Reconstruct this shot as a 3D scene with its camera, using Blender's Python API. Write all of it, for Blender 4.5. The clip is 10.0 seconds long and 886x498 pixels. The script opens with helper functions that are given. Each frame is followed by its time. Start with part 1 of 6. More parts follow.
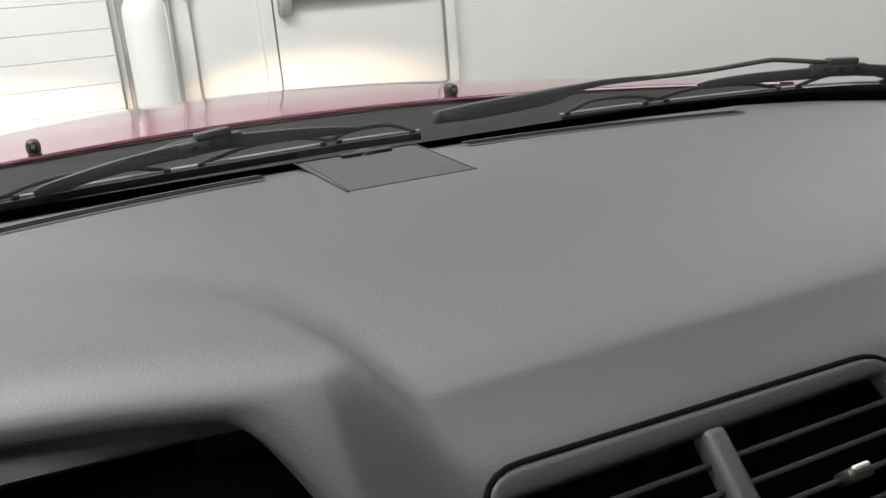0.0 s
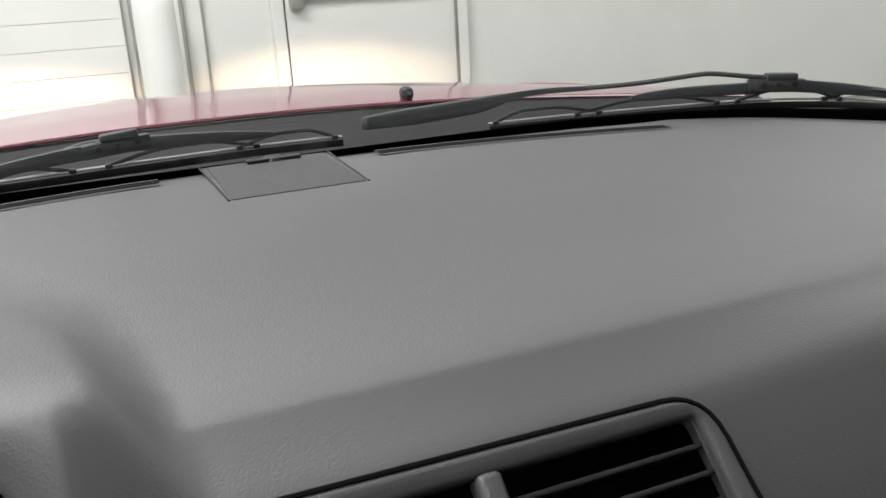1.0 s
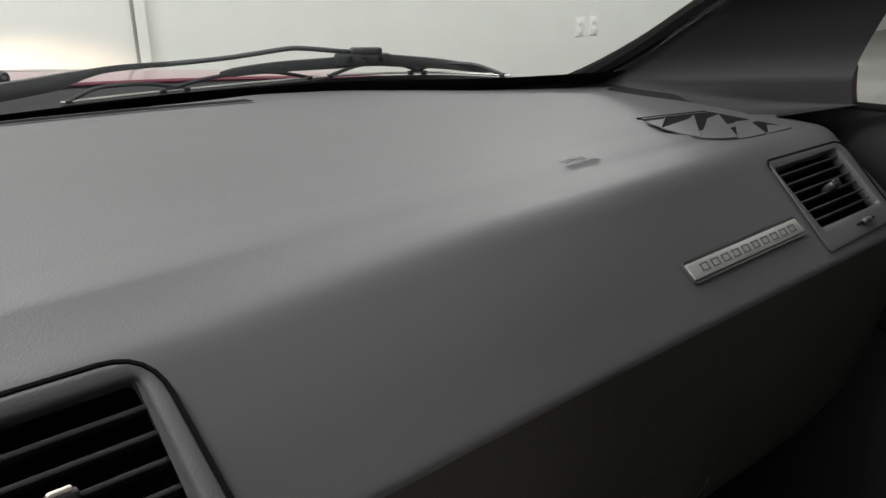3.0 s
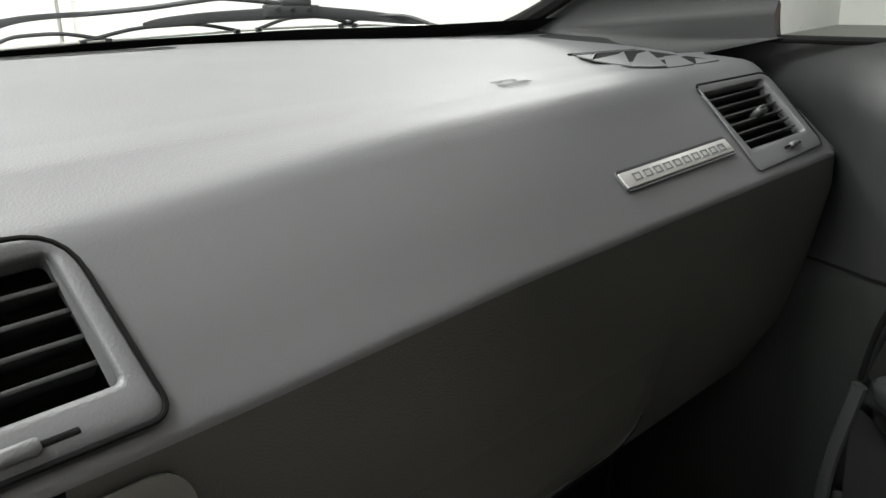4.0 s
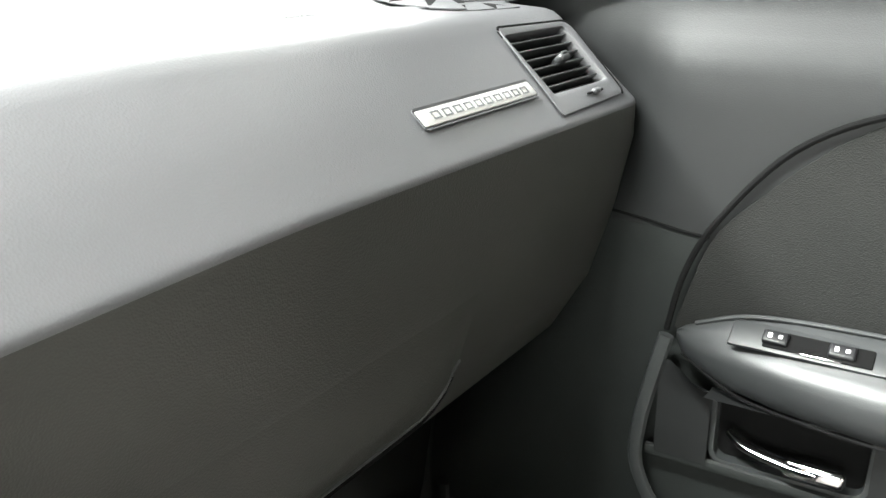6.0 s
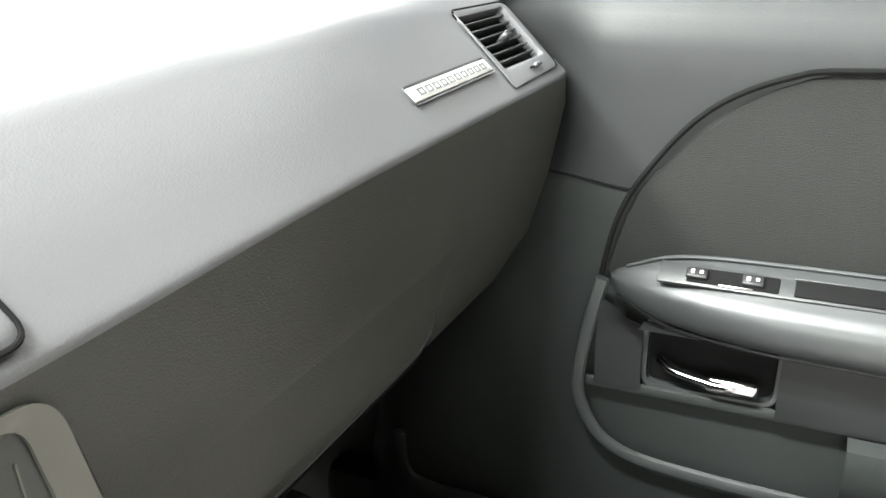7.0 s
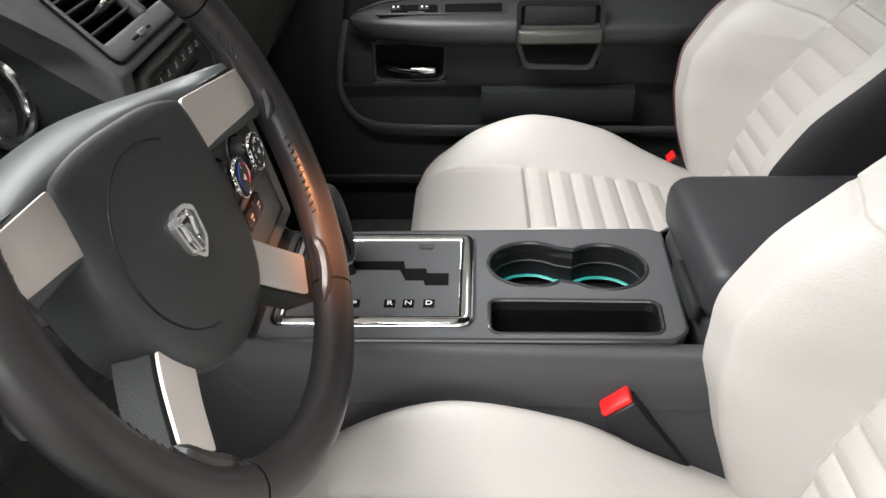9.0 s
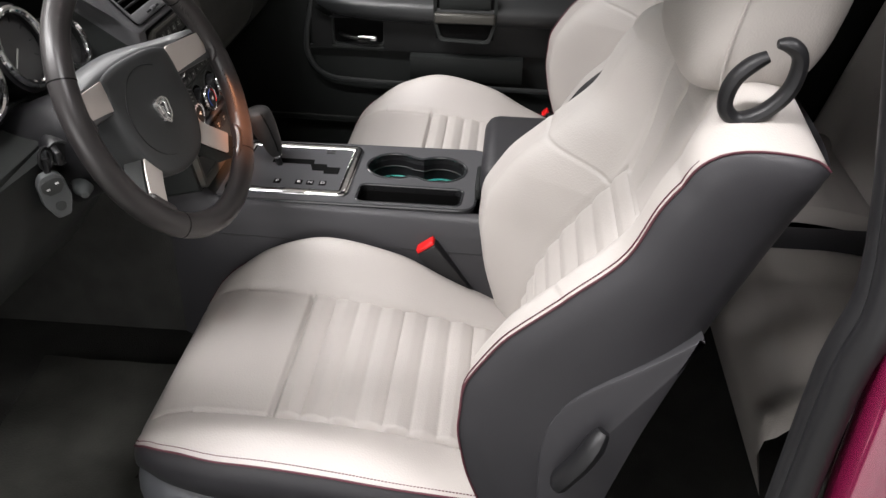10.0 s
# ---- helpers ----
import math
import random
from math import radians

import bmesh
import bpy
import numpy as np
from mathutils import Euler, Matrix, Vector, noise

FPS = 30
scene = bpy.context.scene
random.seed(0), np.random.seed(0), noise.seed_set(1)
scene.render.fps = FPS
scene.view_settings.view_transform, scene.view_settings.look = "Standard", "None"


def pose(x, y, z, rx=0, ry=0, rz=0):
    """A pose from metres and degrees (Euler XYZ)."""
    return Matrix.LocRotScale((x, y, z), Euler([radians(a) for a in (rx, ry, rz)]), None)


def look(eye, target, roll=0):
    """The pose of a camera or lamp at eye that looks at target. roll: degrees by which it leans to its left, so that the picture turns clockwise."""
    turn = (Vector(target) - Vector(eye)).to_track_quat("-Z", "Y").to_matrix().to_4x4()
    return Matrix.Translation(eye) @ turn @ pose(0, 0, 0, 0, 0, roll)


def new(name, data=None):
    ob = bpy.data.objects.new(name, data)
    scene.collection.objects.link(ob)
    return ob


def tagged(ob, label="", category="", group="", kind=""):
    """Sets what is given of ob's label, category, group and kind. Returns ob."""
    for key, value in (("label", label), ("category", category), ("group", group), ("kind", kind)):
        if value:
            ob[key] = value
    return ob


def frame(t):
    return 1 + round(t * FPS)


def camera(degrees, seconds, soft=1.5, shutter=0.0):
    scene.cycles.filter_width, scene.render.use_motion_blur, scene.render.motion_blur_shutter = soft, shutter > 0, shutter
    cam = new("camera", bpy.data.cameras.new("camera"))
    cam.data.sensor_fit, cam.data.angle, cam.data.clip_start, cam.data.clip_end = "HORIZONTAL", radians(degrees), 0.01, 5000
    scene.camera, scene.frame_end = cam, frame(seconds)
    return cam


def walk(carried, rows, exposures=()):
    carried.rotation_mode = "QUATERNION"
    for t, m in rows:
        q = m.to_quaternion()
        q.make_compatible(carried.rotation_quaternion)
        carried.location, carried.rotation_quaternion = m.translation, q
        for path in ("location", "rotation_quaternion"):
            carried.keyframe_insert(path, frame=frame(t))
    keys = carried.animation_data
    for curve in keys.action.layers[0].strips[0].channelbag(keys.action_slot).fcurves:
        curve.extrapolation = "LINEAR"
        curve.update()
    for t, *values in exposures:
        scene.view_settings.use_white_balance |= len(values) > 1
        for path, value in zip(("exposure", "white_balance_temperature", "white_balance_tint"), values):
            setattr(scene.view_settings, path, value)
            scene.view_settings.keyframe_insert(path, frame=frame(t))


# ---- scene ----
cam = camera(54.71, 10.0)
PATH = [
    (0, (-0.2454, 0.0896, 1.1534), (0.1288, 0.9660, 0.8503), -4.67),
    (0.5, (-0.1919, 0.0806, 1.1509), (0.1601, 0.9669, 0.8499), -4.14),
    (1, (-0.1401, 0.0658, 1.1546), (0.2107, 0.9511, 0.8493), -3.38),
    (1.5, (-0.0829, 0.0509, 1.1557), (0.3042, 0.9187, 0.8442), -2.47),
    (2, (-0.0390, 0.0472, 1.1541), (0.4511, 0.8613, 0.8425), -1.71),
    (2.5, (-0.0113, 0.0245, 1.1485), (0.5590, 0.7846, 0.8370), -1.66),
    (2.7, (-0.0162, 0.0146, 1.1366), (0.5764, 0.7554, 0.8203), -1.55),
    (3.8, (-0.0426, 0.0053, 1.0793), (0.6237, 0.6829, 0.7679), -2.23),
    (4, (-0.0301, 0.0007, 1.0602), (0.6419, 0.6730, 0.7495), -2.04),
    (4.5, (-0.0156, 0.0056, 1.0481), (0.6982, 0.6268, 0.7245), -1.54),
    (5, (-0.0202, 0.0104, 1.0449), (0.7196, 0.5962, 0.7140), -1.47),
    (5.5, (0.0187, 0.0005, 1.0360), (0.7845, 0.5461, 0.6957), -1.41),
    (6.8, (-0.0066, 0.0465, 0.9971), (0.8335, 0.4772, 0.6674), -0.28),
    (7, (-0.0842, 0.0421, 1.0345), (0.7678, 0.4264, 0.6790), -0.79),
    (7.5, (-0.3204, 0.0357, 1.0545), (0.5902, 0.2485, 0.7002), -0.61),
    (8, (-0.4651, 0.0368, 1.0589), (0.4144, 0.1609, 0.5995), -0.38),
    (8.5, (-0.6124, -0.0071, 1.0945), (0.2498, 0.0642, 0.5928), -0.83),
    (9, (-0.8127, -0.0032, 1.1238), (0.0469, 0.0316, 0.6141), -1.38),
    (9.5, (-1.0938, -0.0647, 1.1846), (-0.2418, -0.0414, 0.6617), -0.86),
    (10, (-1.3461, -0.2660, 1.3179), (-0.5073, -0.2020, 0.7773), 1.01),
]
walk(cam, [(t, look(eye, aim, roll)) for t, eye, aim, roll in PATH],
     exposures=[(0, -0.33, 6500, 14), (2.2, -0.3, 6600, 11), (2.7, -0.3, 6600, 11), (3.8, 0.6, 6600, 9), (4.5, 1.45, 6500, 8), (5.5, 2.1, 6500, 6), (7.0, 2.7, 6500, 6), (7.6, 2.3, 6650, 12),
                (8.0, 1.3, 6600, 11), (8.5, 0.55, 6600, 10), (9.0, 0.48, 6500, 11), (9.5, 0.22, 6500, 13), (10, 0.12, 6600, 16)])

# ---- light: white ceiling tubes of the service bay, added fill lamps, the car's own headlamps ----
world = bpy.data.worlds.new("bay_air")
world.use_nodes = True
world.node_tree.nodes["Background"].inputs[0].default_value = (0.9, 0.95, 1.0, 1)
world.node_tree.nodes["Background"].inputs[1].default_value = 0.03
scene.world = world


def area(name, at, size, power, colour, aim):
    d = bpy.data.lights.new(name, "AREA")
    d.shape, d.size, d.size_y, d.energy, d.color = "RECTANGLE", size[0], size[1], power, colour
    ob = new(name, d)
    ob.matrix_world = look(at, aim)
    return ob


COOL = (0.985, 1.0, 0.99)
for lx, ly, p in ((-1.6, 2.9, 205), (0.4, 2.3, 105), (4.2, 3.0, 120), (3.6, -0.6, 15), (0.4, -3.2, 20), (8.2, 3.0, 170)):
    area("ceiling_tube", (lx, ly, 3.86), (2.6, 0.8), p, COOL, (lx, ly + 0.001, 0))
area("ceiling_tube", (-1.6, 0.95, 3.86), (0.4, 1.8), 150, COOL, (-1.6, 0.951, 0))
area("ceiling_tube", (-1.55, -1.9, 3.86), (0.4, 1.4), 105, COOL, (-1.55, -1.899, 0))
# added broad fill from the driver's side; the west wall has no window
area("bay_window_light", (-5.3, 0.2, 1.7), (4.0, 2.2), 72, COOL, (0.5, 0.2, 0.9))
# added narrow lamp, only for the orange glint on the wheel rim
area("warm_bay_lamp", (-1.9, -0.95, 1.85), (0.06, 0.08), 0.14, (1.0, 0.38, 0.16), (-0.222, 0.105, 0.785)).data.spread = radians(2.5)


def spot(name, at, aim, power, colour, angle, blend):
    d = bpy.data.lights.new(name, "SPOT")
    d.energy, d.color, d.spot_size, d.spot_blend, d.shadow_soft_size = power, colour, radians(angle), blend, 0.06
    ob = new(name, d)
    ob.matrix_world = look(at, aim) @ Matrix.Diagonal((1.9, 0.62, 1, 1))
    return ob


for hx, tx in ((0.66, 1.22), (-0.66, -0.56)):
    spot("headlamp_beam", (hx, 2.72, 0.66), (tx, 5.4, 0.50), 500, (1.0, 0.70, 0.48), 23, 0.85)


# ---- materials ----
def mat(name, colour, rough=0.5, metal=0.0, grain=0.0, grain_size=400.0, mottle=0.08, mottle_size=6.0, coat=0.0, sheen=0.0, spec=0.5):
    """A surface with two scales of change: a slow mottle in colour and gloss, a fine grain in relief."""
    m = bpy.data.materials.new(name)
    m.use_nodes = True
    nt = m.node_tree
    b = nt.nodes["Principled BSDF"]
    b.inputs["Roughness"].default_value, b.inputs["Metallic"].default_value = rough, metal
    b.inputs["Coat Weight"].default_value, b.inputs["Sheen Weight"].default_value = coat, sheen
    b.inputs["Coat Roughness"].default_value = 0.05
    b.inputs["Specular IOR Level"].default_value = spec
    co = nt.nodes.new("ShaderNodeTexCoord")
    n1 = nt.nodes.new("ShaderNodeTexNoise")
    n1.inputs["Scale"].default_value, n1.inputs["Detail"].default_value = mottle_size, 5
    nt.links.new(co.outputs["Object"], n1.inputs["Vector"])
    ramp = nt.nodes.new("ShaderNodeMapRange")
    ramp.inputs[1].default_value, ramp.inputs[2].default_value = 0.3, 0.7
    ramp.inputs[3].default_value, ramp.inputs[4].default_value = 1 - mottle, 1 + mottle
    nt.links.new(n1.outputs["Fac"], ramp.inputs[0])
    mul = nt.nodes.new("ShaderNodeVectorMath")
    mul.operation = "SCALE"
    mul.inputs[0].default_value = colour
    nt.links.new(ramp.outputs[0], mul.inputs["Scale"])
    nt.links.new(mul.outputs[0], b.inputs["Base Color"])
    rr = nt.nodes.new("ShaderNodeMapRange")
    rr.inputs[1].default_value, rr.inputs[2].default_value = 0.3, 0.7
    rr.inputs[3].default_value, rr.inputs[4].default_value = max(0.0, rough - 0.05), min(1, rough + 0.05)
    nt.links.new(n1.outputs["Fac"], rr.inputs[0])
    nt.links.new(rr.outputs[0], b.inputs["Roughness"])
    if grain:
        n2 = nt.nodes.new("ShaderNodeTexVoronoi")
        n2.inputs["Scale"].default_value = grain_size
        nt.links.new(co.outputs["Object"], n2.inputs["Vector"])
        bump = nt.nodes.new("ShaderNodeBump")
        bump.inputs["Strength"].default_value, bump.inputs["Distance"].default_value = grain, 0.001
        nt.links.new(n2.outputs["Distance"], bump.inputs["Height"])
        nt.links.new(bump.outputs["Normal"], b.inputs["Normal"])
    return m


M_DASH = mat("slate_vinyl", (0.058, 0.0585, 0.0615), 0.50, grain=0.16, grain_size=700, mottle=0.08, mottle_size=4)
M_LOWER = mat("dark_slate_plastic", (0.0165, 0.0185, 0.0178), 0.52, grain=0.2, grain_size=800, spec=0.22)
# the lower slate, lightened and warmed for light bounced off the ivory seats
M_LOWER_LIT = mat("bounce_lit_slate_plastic", (0.027, 0.0275, 0.0245), 0.52, grain=0.2, grain_size=800, spec=0.3)
M_BEZEL = mat("satin_slate_plastic", (0.030, 0.0325, 0.0325), 0.42, mottle=0.04)
M_BLACK = mat("black_plastic", (0.009, 0.009, 0.010), 0.42, spec=0.35)
# near-black for joints and seals, and for shade painted into openings
M_VOID = mat("joint_black_and_cavity_shade", (0.004, 0.004, 0.004), 0.9, spec=0.1)
M_COWL = mat("matt_black_cowl", (0.010, 0.010, 0.011), 0.8, spec=0.25)
M_FASCIA = mat("dark_fascia_plastic", (0.014, 0.016, 0.0145), 0.36, mottle=0.04)
M_FRAME = mat("champagne_paint", (0.078, 0.076, 0.068), 0.38, 0.5, mottle=0.05)
M_RUBBER = mat("weathered_rubber", (0.020, 0.021, 0.024), 0.6, grain=0.2, grain_size=300)
M_CHROME = mat("chrome", (0.86, 0.86, 0.87), 0.08, 1.0, mottle=0.02)
M_SILVER = mat("satin_silver_paint", (0.62, 0.57, 0.53), 0.42, 0.6, mottle=0.03)
M_LEATHER = mat("ivory_leather", (0.432, 0.405, 0.382), 0.46, grain=0.25, grain_size=420, mottle=0.03)
M_SIDE = mat("charcoal_vinyl", (0.029, 0.0285, 0.0315), 0.48, grain=0.08, grain_size=700, spec=0.35)
M_WHEEL = mat("black_leather", (0.022, 0.020, 0.020), 0.34, grain=0.05, grain_size=900, mottle=0.1, mottle_size=25)
M_DECK = mat("satin_console_plastic", (0.070, 0.071, 0.075), 0.30, grain=0.05, grain_size=900)
M_GLOSS = mat("glossy_console_edge", (0.030, 0.031, 0.033), 0.16, mottle=0.04)
M_BLUE = mat("blue_print", (0.02, 0.10, 0.55), 0.5)
M_BADGE = mat("brushed_nameplate_metal", (0.55, 0.55, 0.54), 0.34, 0.7, mottle=0.04, mottle_size=60)
M_VALANCE = mat("blue_grey_plastic", (0.075, 0.079, 0.088), 0.45, grain=0.05, grain_size=900)
M_DOORTOP = mat("slate_door_vinyl", (0.0105, 0.0112, 0.0114), 0.58, grain=0.08, grain_size=900, spec=0.34)
M_ARM = mat("smooth_slate_armrest_vinyl", (0.022, 0.0235, 0.0240), 0.42, grain=0.06, grain_size=900, spec=0.5)
M_MAT = mat("creased_black_mat", (0.055, 0.055, 0.050), 0.32, grain=0.3, grain_size=260, mottle=0.3, mottle_size=14)
# lower plastic darkened: the pillar's shade is put into its colour
M_PILLAR_SHADED = mat("shaded_pillar_plastic", (0.0085, 0.0092, 0.0092), 0.6, grain=0.1, grain_size=900, spec=0.2)
M_SLAT = mat("dark_slat_plastic", (0.020, 0.021, 0.0215), 0.40, mottle=0.04)
M_KNOB = mat("matt_black_leather", (0.020, 0.0195, 0.0195), 0.55, grain=0.12, grain_size=1100, spec=0.4)
M_PAD = mat("smooth_charcoal_vinyl", (0.034, 0.036, 0.037), 0.42, grain=0.08, grain_size=900)
# hub vinyl made paler, the crown's reflected light put into the colour
M_CROWN = mat("sheen_lightened_trim", (0.062, 0.065, 0.067), 0.36, grain=0.05, grain_size=900)
M_EMBLEM = mat("polished_emblem_metal", (0.78, 0.78, 0.77), 0.24, 0.85, mottle=0.05, mottle_size=90)
M_GREYF = mat("grey_fob_plastic", (0.075, 0.080, 0.082), 0.38)
M_SCREEN = mat("dark_display_glass", (0.010, 0.014, 0.011), 0.06, mottle=0.0)
M_LEGEND = mat("pale_legend_print", (0.30, 0.31, 0.29), 0.5)
M_CLOTH = mat("dark_olive_cloth", (0.0075, 0.0078, 0.0070), 0.85, spec=0.25, grain=0.5, grain_size=900)
M_CARPET = mat("black_carpet", (0.026, 0.0262, 0.024), 0.95, grain=1.0, grain_size=500, mottle=0.35, mottle_size=20)
M_PAINT = mat("fuchsia_car_paint", (0.20, 0.008, 0.05), 0.22, 0.25, mottle=0.02, coat=1.0)
M_PAINT.node_tree.nodes["Principled BSDF"].inputs["Coat IOR"].default_value = 2.8
M_WALL = mat("white_wall_paint", (0.70, 0.71, 0.685), 0.6, grain=0.02, grain_size=60, mottle=0.02)
M_DOORW = mat("white_door_enamel", (0.72, 0.72, 0.70), 0.4, mottle=0.02)
M_GREYM = mat("galvanised_steel", (0.40, 0.40, 0.38), 0.45, 0.7, mottle=0.1)
M_CONCRETE = mat("sealed_concrete", (0.17, 0.17, 0.158), 0.5, grain=0.2, grain_size=40, mottle=0.15, mottle_size=1.5)
M_RED = mat("red_button_plastic", (0.75, 0.012, 0.012), 0.35)
M_TEAL = mat("teal_liner", (0.02, 0.26, 0.23), 0.4)
M_WHITE = mat("white_print", (0.75, 0.75, 0.75), 0.5)
M_GREYP = mat("grey_print", (0.048, 0.048, 0.049), 0.6)
M_GRILLE = mat("slate_grille_plastic", (0.056, 0.057, 0.058), 0.52, mottle=0.04)
M_PRESS = mat("pressed_vinyl", (0.045, 0.0455, 0.047), 0.6)
M_DIAL = mat("grey_dial", (0.035, 0.035, 0.035), 0.5)
M_THREAD = mat("maroon_thread", (0.085, 0.022, 0.032), 0.7)


def glass(name, tint):
    m = bpy.data.materials.new(name)
    m.use_nodes = True
    nt = m.node_tree
    nt.nodes.remove(nt.nodes["Principled BSDF"])
    tr, gl = nt.nodes.new("ShaderNodeBsdfTransparent"), nt.nodes.new("ShaderNodeBsdfGlossy")
    tr.inputs[0].default_value, gl.inputs["Roughness"].default_value = (*tint, 1), 0.01
    fr, mix = nt.nodes.new("ShaderNodeLayerWeight"), nt.nodes.new("ShaderNodeMixShader")
    pw, ml = nt.nodes.new("ShaderNodeMath"), nt.nodes.new("ShaderNodeMath")
    pw.operation, ml.operation = "POWER", "MULTIPLY_ADD"
    pw.inputs[1].default_value, ml.inputs[1].default_value, ml.inputs[2].default_value = 5.0, 0.22, 0.02
    fr.inputs[0].default_value = 0.5
    nt.links.new(fr.outputs["Facing"], pw.inputs[0])
    nt.links.new(pw.outputs[0], ml.inputs[0])
    nt.links.new(ml.outputs[0], mix.inputs[0])
    nt.links.new(tr.outputs[0], mix.inputs[1])
    nt.links.new(gl.outputs[0], mix.inputs[2])
    nt.links.new(mix.outputs[0], nt.nodes["Material Output"].inputs[0])
    return m


M_GLASS = glass("clear_glass", (0.97, 0.98, 0.97))


# ---- building helpers ----
def smooth01(t):
    t = min(1.0, max(0.0, t))
    return t * t * (3 - 2 * t)


def part(name, bm, material, parent=None, label="", smooth=True, angle=35):
    me = bpy.data.meshes.new(name)
    bmesh.ops.recalc_face_normals(bm, faces=bm.faces)
    if smooth:
        for e in bm.edges:
            if len(e.link_faces) == 2 and e.calc_face_angle(0) > radians(angle):
                e.smooth = False
        for f in bm.faces:
            f.smooth = True
    bm.to_mesh(me)
    bm.free()
    me.materials.append(material)
    ob = new(name, me)
    if parent is not None:
        ob.parent = parent
    if label:
        tagged(ob, label)
    return ob


def thing(name, label, category, at=(0, 0, 0), group="", kind=""):
    ob = new(name)
    ob.empty_display_size = 0.05
    ob.location = at
    bpy.context.view_layer.update()
    return tagged(ob, label, category, group, kind)


def grid(pts, close_u=False, close_v=False, cap=False, hole=None):
    """A sheet through rows of points; cap closes the first and last row, hole(p) leaves faces out."""
    bm = bmesh.new()
    vs = [[bm.verts.new(p) for p in row] for row in pts]
    nu, nv = len(vs), len(vs[0])
    for i in range(nu if close_u else nu - 1):
        for j in range(nv if close_v else nv - 1):
            a, b, c, d = vs[i][j], vs[(i + 1) % nu][j], vs[(i + 1) % nu][(j + 1) % nv], vs[i][(j + 1) % nv]
            if hole and hole((a.co + c.co) / 2):
                continue
            if len({a, b, c, d}) == 4:
                bm.faces.new((a, b, c, d))
    if cap:
        bm.faces.new(vs[0])
        bm.faces.new(vs[-1])
    return bm


def thicken(bm, d):
    """Gives a sheet a thickness d, against its normals."""
    bmesh.ops.recalc_face_normals(bm, faces=bm.faces)
    bmesh.ops.solidify(bm, geom=bm.faces[:], thickness=d)
    return bm


def spline(pts, n, closed=False):
    """A smooth line of n points through the given ones."""
    p = [Vector(q) for q in pts]
    k = len(p)
    segs = k if closed else k - 1
    out = []
    for i in range(n):
        s = i / (n if closed else n - 1) * segs
        a = min(int(s), segs - 1)
        t = s - a
        g = (lambda q: p[q % k]) if closed else (lambda q: p[min(max(q, 0), k - 1)])
        p0, p1, p2, p3 = g(a - 1), g(a), g(a + 1), g(a + 2)
        out.append(0.5 * ((2 * p1) + (p2 - p0) * t + (2 * p0 - 5 * p1 + 4 * p2 - p3) * t * t + (3 * p1 - p0 - 3 * p2 + p3) * t ** 3))
    return out


def lerp_table(table, x):
    """Smooth, overshoot-free reading of a table of (x, value)."""
    n = len(table)
    if x <= table[0][0]:
        return table[0][1]
    if x >= table[-1][0]:
        return table[-1][1]
    k = max(i for i in range(n - 1) if table[i][0] <= x)
    d = [(table[i + 1][1] - table[i][1]) / (table[i + 1][0] - table[i][0]) for i in range(n - 1)]

    def slope(i):
        if i == 0:
            return d[0]
        if i == n - 1:
            return d[-1]
        return 0.0 if d[i - 1] * d[i] <= 0 else 2 * d[i - 1] * d[i] / (d[i - 1] + d[i])

    (x0, y0), (x1, y1) = table[k], table[k + 1]
    h = x1 - x0
    t = (x - x0) / h
    return ((2 * t ** 3 - 3 * t * t + 1) * y0 + (t ** 3 - 2 * t * t + t) * h * slope(k)
            + (3 * t * t - 2 * t ** 3) * y1 + (t ** 3 - t * t) * h * slope(k + 1))


def sweep(path, section, closed=False, up=(0, 0, 1), scale=None, cap=True):
    """A section (2D points) carried along a path."""
    p = [Vector(q) for q in path]
    n = len(p)
    rows = []
    upv = Vector(up)
    for i in range(n):
        d = (p[(i + 1) % n] - p[i - 1]) if closed else (p[min(i + 1, n - 1)] - p[max(i - 1, 0)])
        d.normalize()
        side = d.cross(upv)
        if side.length < 1e-4:
            side = d.cross(Vector((1, 0, 0)))
        side.normalize()
        v = side.cross(d).normalized()
        s = scale(i / max(1, n - 1)) if scale else 1
        rows.append([p[i] + (side * a + v * b) * s for a, b in section])
    return grid(rows, close_u=closed, close_v=True, cap=cap and not closed)


def ring(r, n=10, ry=None):
    return [(r * math.cos(2 * math.pi * i / n), (ry or r) * math.sin(2 * math.pi * i / n)) for i in range(n)]


def box(size, at=(0, 0, 0), r=0.0, m=None, seg=2):
    """A box with rounded edges; m places it."""
    bm = bmesh.new()
    bmesh.ops.create_cube(bm, size=1)
    bmesh.ops.scale(bm, vec=size, verts=bm.verts)
    if r:
        bmesh.ops.bevel(bm, geom=bm.edges[:], offset=r, segments=seg, affect="EDGES", profile=0.5)
    bmesh.ops.translate(bm, vec=at, verts=bm.verts)
    if m:
        bmesh.ops.transform(bm, matrix=m, verts=bm.verts)
    return bm


def disc(r, h, at=(0, 0, 0), m=None, n=28, r2=None, bevel=0.0):
    bm = bmesh.new()
    bmesh.ops.create_cone(bm, cap_ends=True, segments=n, radius1=r, radius2=r if r2 is None else r2, depth=h)
    if bevel:
        bmesh.ops.bevel(bm, geom=[e for e in bm.edges if e.calc_face_angle(0) > 0.8], offset=bevel, segments=2, affect="EDGES", profile=0.5)
    bmesh.ops.translate(bm, vec=at, verts=bm.verts)
    if m:
        bmesh.ops.transform(bm, matrix=m, verts=bm.verts)
    return bm


